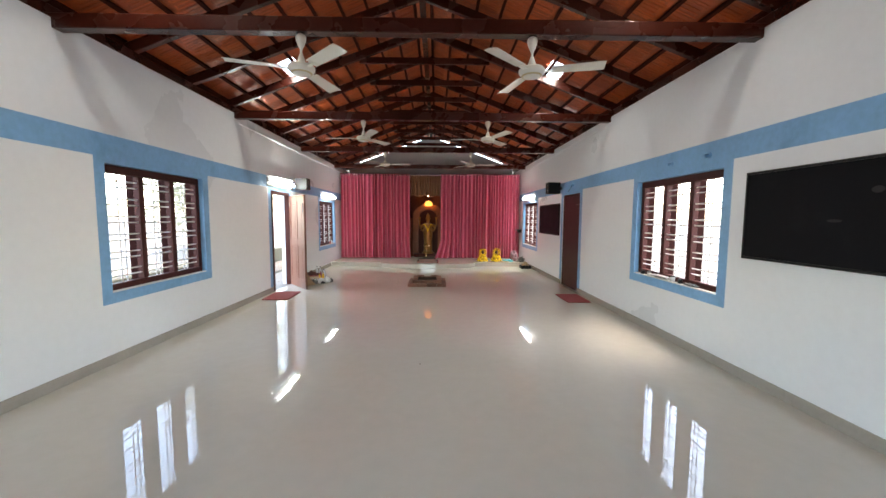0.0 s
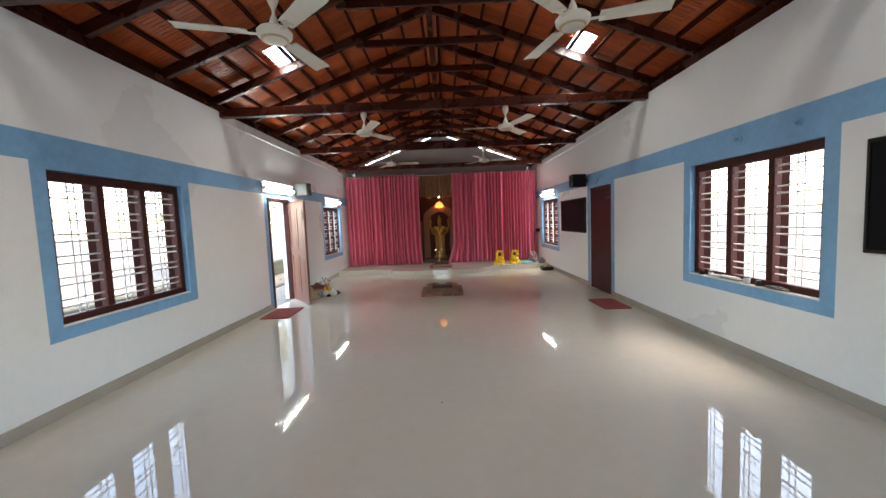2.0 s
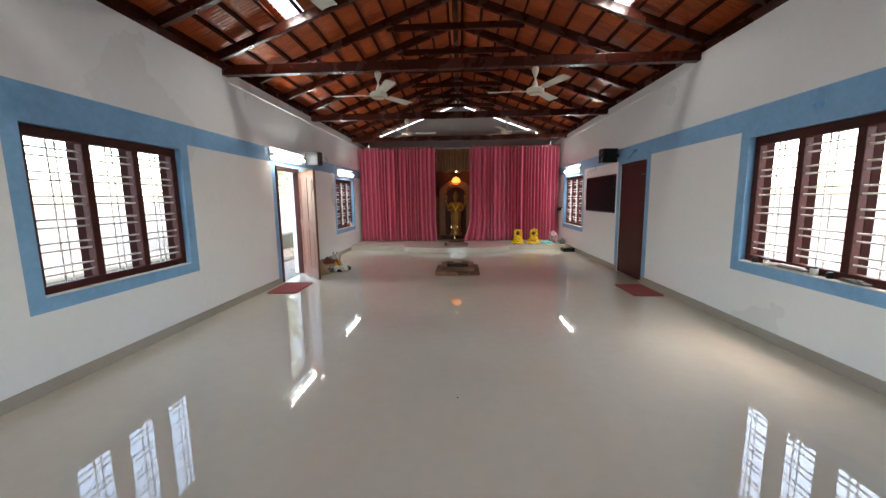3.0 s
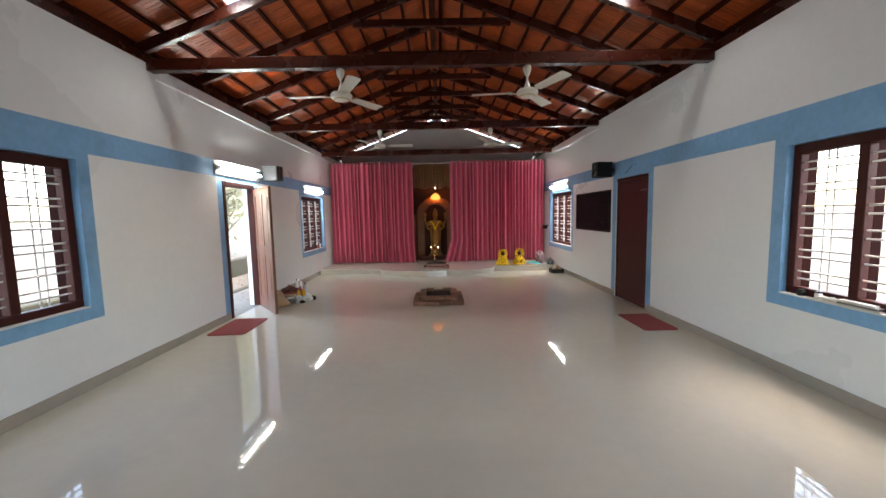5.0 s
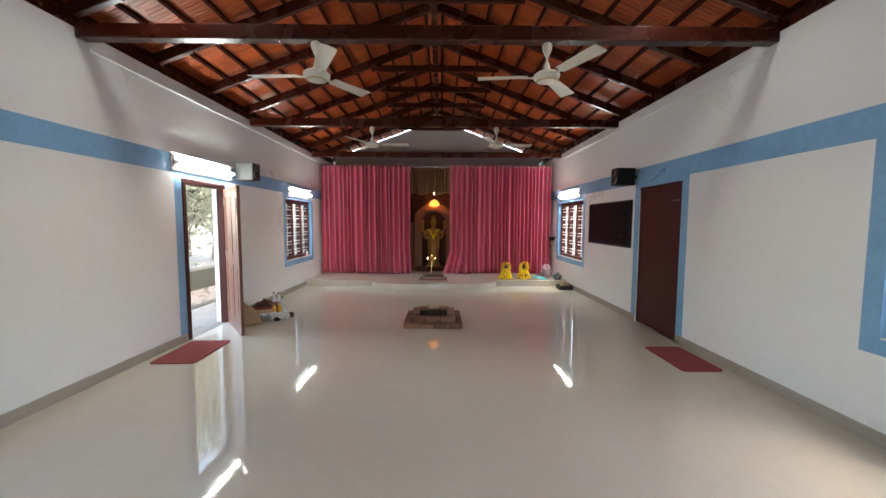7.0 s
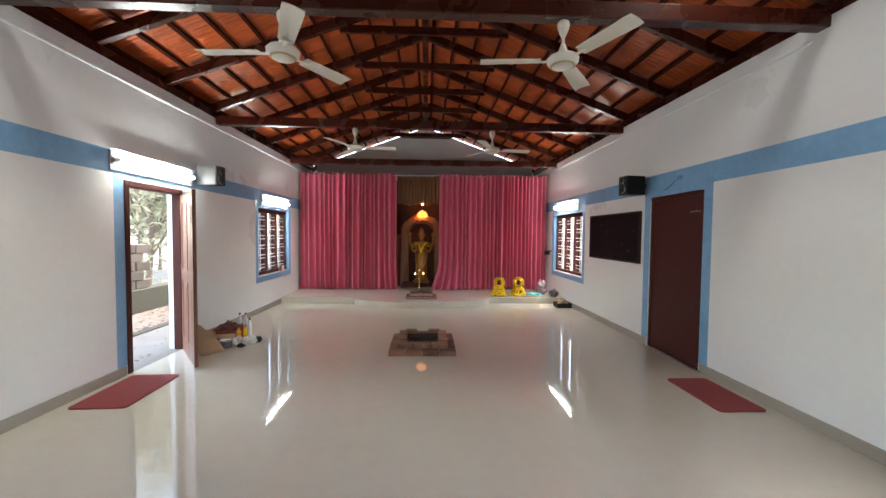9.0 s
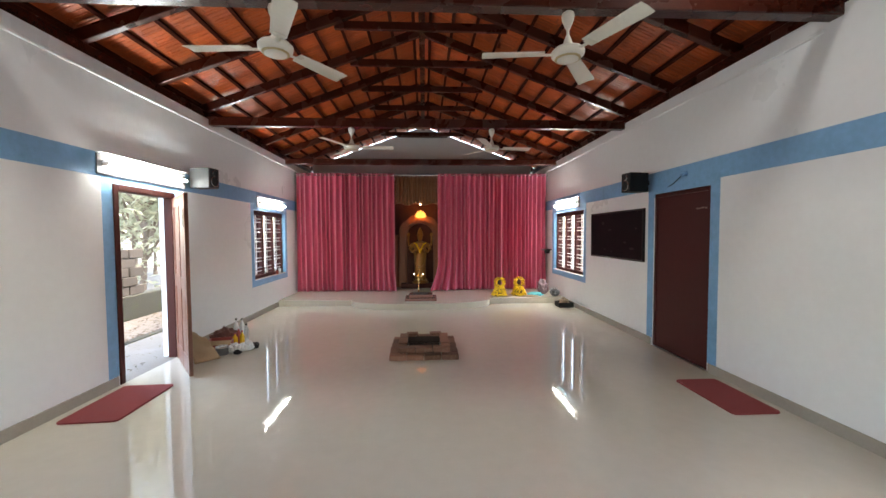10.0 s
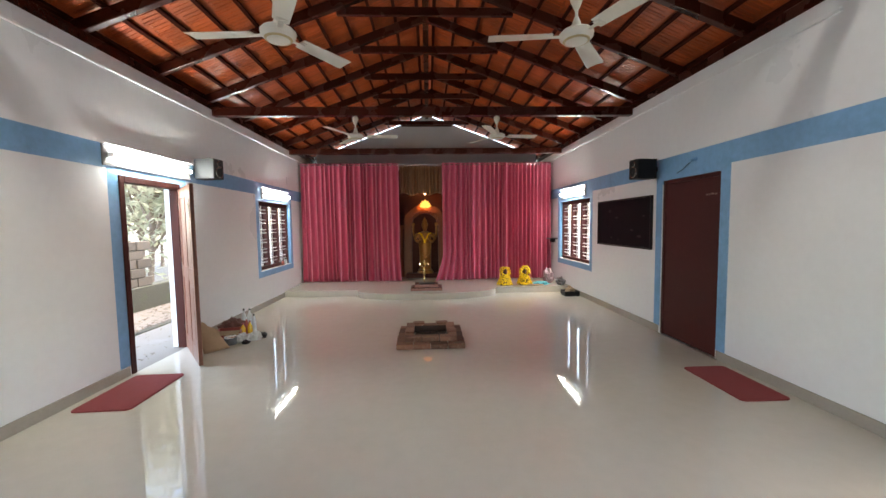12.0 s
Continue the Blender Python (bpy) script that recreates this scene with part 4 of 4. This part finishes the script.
# clutter beside the platform's end
def cloth_heap(name, c, rx, ry, rz, material, seed, label, category):
    bm = bmesh.new()
    ball(bm, (0, 0, 0), 1, sub=4)
    for v in bm.verts:
        p = v.co.copy()
        k = 1 + 0.35 * noise.noise(p * 2.2 + Vector((seed, 0, 0))) + 0.15 * noise.noise(p * 6 + Vector((0, seed, 0)))
        v.co = Vector((p.x * rx * k, p.y * ry * k, max(0.0, (p.z * 0.6 + 0.4)) * rz * k))
    bmesh.ops.transform(bm, matrix=Matrix.Translation(c), verts=bm.verts)
    return solid(name, bm, material, label, category, smooth=True)


cloth_heap("folded_cloth", (2.62, 11.95, PLAT), 0.17, 0.14, 0.06, M_BLUECLOTH, 2, "crumpled teal cloth lying on the platform", "cloth")
cloth_heap("plastic_bag", (2.86, 12.15, PLAT), 0.12, 0.10, 0.30, M_PINK, 5, "slumped pink plastic bag on the platform", "bag")
cloth_heap("small_bag", (3.04, 11.85, PLAT), 0.09, 0.09, 0.16, M_GREY, 8, "small dark grey bag by the wall", "bag")
tray = thing("dark_tray", (3.03, 11.29, 0.001), "low dark tray of odds and ends beside the platform", "tray")
part("base", box(-0.15, 0.15, -0.16, 0.12, 0.0005, 0.02, 0.004), M_BLACK2, tray)
for p in ((-0.15, 0.15, -0.16, -0.145), (-0.15, 0.15, 0.105, 0.12), (-0.15, -0.135, -0.144, 0.104), (0.135, 0.15, -0.144, 0.104)):
    part("side", box(p[0], p[1], p[2], p[3], 0.0205, 0.10, 0.003), M_BLACK2, tray)
cloth_heap("jute_bundle", (3.03, 11.27, 0.0215), 0.10, 0.09, 0.15, M_JUTE, 12, "brown jute bundle in a dark tray", "bundle")
ball_bm = ball(bmesh.new(), (2.45, 11.78, PLAT + 0.02), 0.2, 0.05, 0.02, 2)
solid("banana_leaf", ball_bm, M_JUTE, "dry folded leaf lying before the statues", "leaf", smooth=True)

# ---------- door mats ----------
def door_mat(x0, x1, y0, y1, label, turn=0.0):
    t = thing("door_mat", pose((x0 + x1) / 2, (y0 + y1) / 2, 0.0005, 0, 0, turn), label, "door mat", "door mats")
    w, h = (x1 - x0) / 2, (y1 - y0) / 2
    bm = bmesh.new()
    pts = []
    for sx, sy, a0 in ((1, 1, 0), (-1, 1, 90), (-1, -1, 180), (1, -1, 270)):
        for k in range(5):
            a = radians(a0 + 22.5 * k)
            pts.append((sx * (w - 0.04) + 0.04 * math.cos(a), sy * (h - 0.04) + 0.04 * math.sin(a)))
    lo = [bm.verts.new((x, y, 0)) for x, y in pts]
    hi = [bm.verts.new((x, y, 0.012)) for x, y in pts]
    bm.faces.new(hi)
    bm.faces.new(list(reversed(lo)))
    for i in range(len(lo)):
        bm.faces.new((lo[i], lo[(i + 1) % len(lo)], hi[(i + 1) % len(lo)], hi[i]))
    part("coir_pad", bm, M_MAT, t)


door_mat(-2.92, -2.44, 6.78, 7.54, "worn red rectangular mat before the open door", 2)
door_mat(2.69, 3.12, 6.59, 7.33, "worn red rectangular mat near the maroon door", 0)

# ---------- brick hearth ----------
hearth = thing("brick_hearth", (0.095, 8.54, 0.0), "low square fire hearth of dry laid bricks on the floor", "hearth")
BH = 0.064
brick_meshes = []
for k in range(6):
    bm = box(-0.5, 0.5, -0.5, 0.5, 0.0, 1.0)
    bmesh.ops.subdivide_edges(bm, edges=[e for e in bm.edges if abs(e.verts[0].co.x - e.verts[1].co.x) > 0.5], cuts=2)
    for v in bm.verts:
        v.co += Vector((random.uniform(-0.022, 0.022), random.uniform(-0.045, 0.045), random.uniform(-0.06, 0.0) if v.co.z > 0.5 else 0.0))
    bmesh.ops.scale(bm, vec=(0.222, 0.108, BH), verts=bm.verts)
    bmesh.ops.bevel(bm, geom=[e for e in bm.edges if len(e.link_faces) == 2 and e.calc_face_angle(0) > 0.7], offset=0.006, segments=1, affect="EDGES")
    brick_meshes.append(mesh_of("brick", bm, M_BRICK))


def brick(x, y, z, turn, lx=1.0, lz=1.0):
    ob = new("brick", random.choice(brick_meshes))
    ob.parent = hearth
    ob.matrix_basis = pose(x, y, z, 0, 0, turn + random.uniform(-3, 3)) @ Matrix.Diagonal((lx, 1, lz, 1))


for s in (-1, 1):
    for k in range(4):
        brick(-0.318 + 0.212 * k, s * 0.372, 0.0005, 0, 0.93)
    for k in range(3):
        brick(s * 0.368, -0.206 + 0.206 * k, 0.0005, 90, 0.89)
    for k in range(3):
        brick(-0.219 + 0.219 * k, s * 0.275, BH + 0.0015, 0, 0.95)
    for k in range(2):
        brick(s * 0.272, -0.108 + 0.216 * k, BH + 0.0015, 90, 0.93)
    for y, turn in ((-0.06, 90), (0.17, 88)):
        brick(s * 0.268, y, 2 * BH + 0.0025, turn, 1.0, 0.3)
    brick(s * 0.16, 0.285, 2 * BH + 0.0025, 4, 0.7, 0.4)
# Thin dark boards: soot, with the hole's shade put into their colour too.
for p in ((-0.215, 0.215, -0.222, -0.212), (-0.215, 0.215, 0.212, 0.222), (-0.222, -0.2155, -0.21, 0.21), (0.2155, 0.222, -0.21, 0.21)):
    part("soot_shade_lining", box(p[0], p[1], p[2], p[3], 0.031, 0.118), M_SOOT, hearth)
part("ash_bed", box(-0.21, 0.21, -0.21, 0.21, 0.001, 0.03, 0.008), M_SOOT, hearth, "sooty ash bed")

# ---------- clutter behind the open door ----------
sheet = thing("leaning_cardboard", (0, 0, 0), "torn brown cardboard sheet leaning behind the open door", "cardboard sheet")
A, B, C, D = Vector((-2.60, 8.12, 0.012)), Vector((-2.42, 8.34, 0.012)), Vector((-2.60, 8.44, 0.20)), Vector((-2.74, 8.22, 0.40))
bm = bmesh.new()
grid = []
for i in range(11):
    u = i / 10
    row = []
    for j in range(11):
        v = j / 10
        p = (A.lerp(B, u)).lerp(D.lerp(C, u), v)
        row.append(bm.verts.new(p + Vector((0.0, 0.0, 0.05 * noise.noise(p * 9) * v)) + Vector((-0.05, 0.05, 0)) * math.sin(v * 3.0) * 0.6))
    grid.append(row)
for a, b in zip(grid, grid[1:]):
    for j in range(10):
        bm.faces.new((a[j], b[j], b[j + 1], a[j + 1]))
sack = part("sheet", bm, M_CARD, sheet, smooth=True)
sack.modifiers.new("thickness", "SOLIDIFY").thickness = 0.008
cloth_heap("cloth_sack", (-2.72, 9.02, 0.001), 0.17, 0.14, 0.20, M_BUNDLE, 17, "dark red brown cloth sack on the floor by the wall", "sack")
carton = thing("red_carton", pose(-2.62, 8.74, 0.001, 0, 0, 12), "open red brown cardboard carton on the floor", "carton")
for p in ((-0.15, 0.15, -0.09, -0.084), (-0.15, 0.15, 0.084, 0.09), (-0.15, -0.144, -0.0835, 0.0835), (0.144, 0.15, -0.0835, 0.0835)):
    part("side", box(p[0], p[1], p[2], p[3], 0.0, 0.14), M_REDBOX, carton)
part("bottom", box(-0.1435, 0.1435, -0.0835, 0.0835, 0.0, 0.006), M_REDBOX, carton)
part("flap", box(-0.15, 0.15, 0.0, 0.075, 0.0, 0.004, m=Matrix.Translation((0, -0.09, 0.141)) @ Matrix.Rotation(radians(214), 4, "X")), M_CARD, carton, "pale torn flap")
tin = thing("grey_tin", (-2.50, 8.53, 0.001), "squat grey tin with lid on the floor", "tin")
part("can", lathe(bmesh.new(), [(0.072, 0.0), (0.076, 0.008), (0.076, 0.085), (0.072, 0.09)], 20), M_GREY, tin, smooth=True)
part("lid", lathe(bmesh.new(), [(0.078, 0.0905), (0.078, 0.102), (0.072, 0.107)], 20), M_STEEL, tin, "dull steel lid", True)


def bottle(x, y, z, h, r, material, cap, label):
    b = thing("bottle", (x, y, z), label, "bottle", "bottles by the door")
    part("body", lathe(bmesh.new(), [(r * 0.9, 0), (r, 0.01), (r, h * 0.6), (r * 0.85, h * 0.72), (r * 0.35, h * 0.85), (r * 0.33, h * 0.92)], 18), material, b, smooth=True)
    part("cap", lathe(bmesh.new(), [(r * 0.4, h * 0.9205), (r * 0.4, h), (r * 0.34, h + 0.004)], 14), cap, b, smooth=True)


bottle(-2.47, 8.80, 0.001, 0.20, 0.034, M_OIL, M_REDBOX, "plastic bottle of amber lamp oil on the floor")
bottle(-2.40, 8.85, 0.001, 0.22, 0.032, M_OIL, M_REDBOX, "plastic bottle of amber lamp oil on the floor")
bottle(-2.48, 8.92, 0.001, 0.25, 0.030, M_REDBOX, M_CLEAR, "slim dark red bottle with a pale cap on the floor")
bottle(-2.66, 9.22, 0.001, 0.31, 0.032, M_CLEAR, M_BLACK2, "tall milky plastic bottle on the floor")
bottle(-2.60, 9.27, 0.001, 0.30, 0.032, M_CLEAR, M_BLACK2, "tall milky plastic bottle on the floor")
bottle(-2.45, 9.08, 0.001, 0.26, 0.030, M_CLEAR, M_BLACK2, "tall milky plastic bottle on the floor")
cloth_heap("paper_bundle", (-2.37, 8.60, 0.001), 0.10, 0.08, 0.11, M_PAPER, 21, "crumpled white printed paper bundle on the floor", "paper")
cloth_heap("paper_bundle", (-2.26, 8.70, 0.001), 0.07, 0.06, 0.12, M_WHITE, 44, "small crumpled white paper bag on the floor", "paper")
cloth_heap("plastic_sack", (-2.31, 8.53, 0.001), 0.05, 0.04, 0.05, M_BLACK2, 26, "black crumpled plastic scrap on the floor", "plastic")
cloth_heap("plastic_sack", (-2.20, 8.78, 0.001), 0.05, 0.05, 0.07, M_BLACK2, 29, "black crumpled plastic scrap on the floor", "plastic")
speck = ball(bmesh.new(), (0.14, 3.75, 0.003), 0.008, 0.006, 0.003, 1)
solid("fallen_petal", speck, M_BLACK2, "tiny dark dried petal lying on the floor", "petal")

# ---------- clutter on the window sills ----------
def jar(x, y, z, r, h, material, label):
    j = thing("small_jar", (x, y, z), label, "jar", "jars on a sill")
    part("body", lathe(bmesh.new(), [(r * 0.9, 0), (r, 0.006), (r, h * 0.75), (r * 0.8, h * 0.85)], 14), material, j, smooth=True)
    part("lid", lathe(bmesh.new(), [(r * 0.85, h * 0.8505), (r * 0.85, h), (r * 0.8, h + 0.003)], 14), M_BLACK2, j, smooth=True)


zs = RW[2] + 0.0125
for x, y, r, h, mm, lab in ((0.035, 5.20, 0.03, 0.05, M_BLACK2, "small dark jar on a window sill"), (0.04, 5.06, 0.026, 0.06, M_CLEAR, "small pale jar on a window sill"), (0.035, 4.54, 0.03, 0.07, M_CLEAR, "small pale jar on a window sill"), (0.038, 4.40, 0.026, 0.05, M_BLACK2, "small dark jar on a window sill")):
    jar(XR + x, y, zs, r, h, mm, lab)
for k, (ya, yb, mm) in enumerate(((4.60, 4.90, M_PAPER), (4.62, 4.89, M_GREY), (4.61, 4.86, M_PAPER), (4.64, 4.88, M_WHITE))):
    solid("booklet", box(XR + 0.006, XR + 0.054, ya, yb, zs + 0.011 * k + 0.0005, zs + 0.011 * k + 0.0105, 0.002), mm, "thin worn paper booklet stacked on a window sill", "booklet", group="booklets on a sill")
cloth_heap("sill_cloth", (XR + 0.037, 4.98, zs), 0.03, 0.09, 0.035, M_WHITE, 31, "crumpled white cloth on a window sill", "cloth")
cloth_heap("sill_cloth", (XR + 0.037, 4.20, zs), 0.03, 0.12, 0.03, M_GREY, 33, "folded grey cloth on a window sill", "cloth")
jar(XL - 0.035, 11.95, LFW[2] + 0.0125, 0.03, 0.13, M_CLEAR, "small pale jar on a window sill")
jar(XL - 0.035, 11.8, LFW[2] + 0.0125, 0.03, 0.09, M_REDBOX, "small red jar on a window sill")

# ---------- outside ----------
bm = bmesh.new()
bmesh.ops.create_grid(bm, x_segments=40, y_segments=40, size=300)
for v in bm.verts:
    v.co.z = -0.20
solid("ground", bm, M_GROUND, "sandy ground with sparse grass round the hall", "ground", "structure")
solid("apron", box(-4.35, XL - WT - 0.002, 2.0, 18.0, -0.21, -0.10, 0.01), M_CONC, "pale concrete apron along the wall", "paving", "structure")
solid("kerb", box(-4.50, -4.352, 2.0, 18.0, -0.21, -0.085, 0.01), M_MOSS, "dark kerb edging the apron", "kerb", "structure")
solid("retaining_wall", box(-6.2, -5.9, 6.0, 20.0, -0.21, 0.30, 0.02), M_MOSS, "low mossy retaining wall outside", "wall", "structure")
block_wall = thing("block_wall", (-6.05, 11.2, 0.301), "rough laterite block wall on the retaining wall", "wall", kind="structure")
part("mortar", box(-0.07, 0.07, -1.19, 0.62, 0.0, 0.94, 0.02), M_MOSS, block_wall, "mossy mortar bed")
bmesh_block = bevel(box(-0.1, 0.1, -0.19, 0.19, 0.0, 0.185), 0.012)
block_me = mesh_of("block", bmesh_block, M_LATERITE)
for j in range(5):
    for i in range(5):
        yy = -1.0 + i * 0.4 + (0.2 if j % 2 else 0)
        if yy > 0.75:
            continue
        ob = new("block", block_me)
        ob.parent = block_wall
        ob.matrix_basis = pose(random.uniform(-0.015, 0.015), yy, j * 0.19, 0, 0, random.uniform(-2, 2))


def tree(x, y, h, crown, seed, leaves):
    rg = random.Random(seed)
    t = thing("tree", (x, y, -0.2), "leafy broadleaf tree with pale sky showing through", "tree", "trees outside")
    bm = bmesh.new()
    tips = []
    top = Vector((rg.uniform(-0.3, 0.3), rg.uniform(-0.3, 0.3), h * 0.62))
    ribbon_tube(bm, [(0, 0, 0), top * 0.35 + Vector((0.08, 0, 0)), top * 0.7, top], [0.085, 0.075, 0.055, 0.035], 8)
    for k in range(26):
        u = rg.uniform(0.14, 1.0)
        p = top * u
        a = rg.uniform(0, 2 * math.pi)
        q = p + Vector((math.cos(a) * crown * rg.uniform(0.5, 1), math.sin(a) * crown * rg.uniform(0.5, 1), h * rg.uniform(0.02, 0.34)))
        mid = (p + q) / 2 + Vector((0, 0, 0.15))
        ribbon_tube(bm, [p, mid, q], [0.045, 0.03, 0.012], 6)
        tips += [q, mid]
    part("trunk", bm, M_BARK, t, smooth=True)
    vs, fs = [], []
    for i in range(leaves):
        c = rg.choice(tips) + Vector((rg.gauss(0, 0.5), rg.gauss(0, 0.5), rg.gauss(0, 0.45)))
        r = Euler((rg.uniform(-0.9, 0.9), rg.uniform(-0.9, 0.9), rg.uniform(0, 6.3))).to_matrix()
        s = rg.uniform(0.08, 0.17)
        k = len(vs)
        for p in ((-1, 0, 0), (0, 0.36, 0.06), (1, 0, 0), (0, -0.36, 0.06)):
            vs.append(tuple(c + r @ (Vector(p) * s)))
        fs += [(k, k + 1, k + 2), (k, k + 2, k + 3)]
    me = bpy.data.meshes.new("crown")
    me.from_pydata(vs, [], fs)
    me.materials.append(M_LEAF)
    ob = new("crown", me)
    ob.parent = t


tree(-7.9, 14.6, 8.0, 2.0, 5, 4600)
tree(-9.3, 16.2, 8.8, 2.3, 1, 4600)
tree(-9.9, 19.4, 9.0, 2.4, 2, 4400)
tree(-12.0, 21.0, 9.5, 2.6, 3, 4000)

# fallen leaves and chips strewn over the ground outside the door
rg = random.Random(91)
vs, fs = [], []
for i in range(1500):
    x = rg.uniform(-5.85, -3.25)
    y = rg.uniform(7.2, 14.5)
    z = (-0.098 if x > -4.34 else -0.083 if x > -4.52 else -0.198) + rg.uniform(0.0, 0.006)
    r = Euler((rg.uniform(-0.35, 0.35), rg.uniform(-0.35, 0.35), rg.uniform(0, 6.3))).to_matrix()
    d = rg.uniform(0.02, 0.055) * (0.6 if x > -4.34 else 1.0)
    k = len(vs)
    for p in ((-1, 0, 0.2), (0, 0.45, 0.25), (1, 0, 0.3), (0, -0.45, 0.25)):
        vs.append(tuple(Vector((x, y, z)) + r @ (Vector(p) * d)))
    fs += [(k, k + 1, k + 2), (k, k + 2, k + 3)]
me = bpy.data.meshes.new("leaf_litter")
me.from_pydata(vs, [], fs)
me.materials.append(M_LITTER)
tagged(new("leaf_litter", me), "dry brown leaf litter strewn over the ground outside", "leaf litter", "", "stuff")
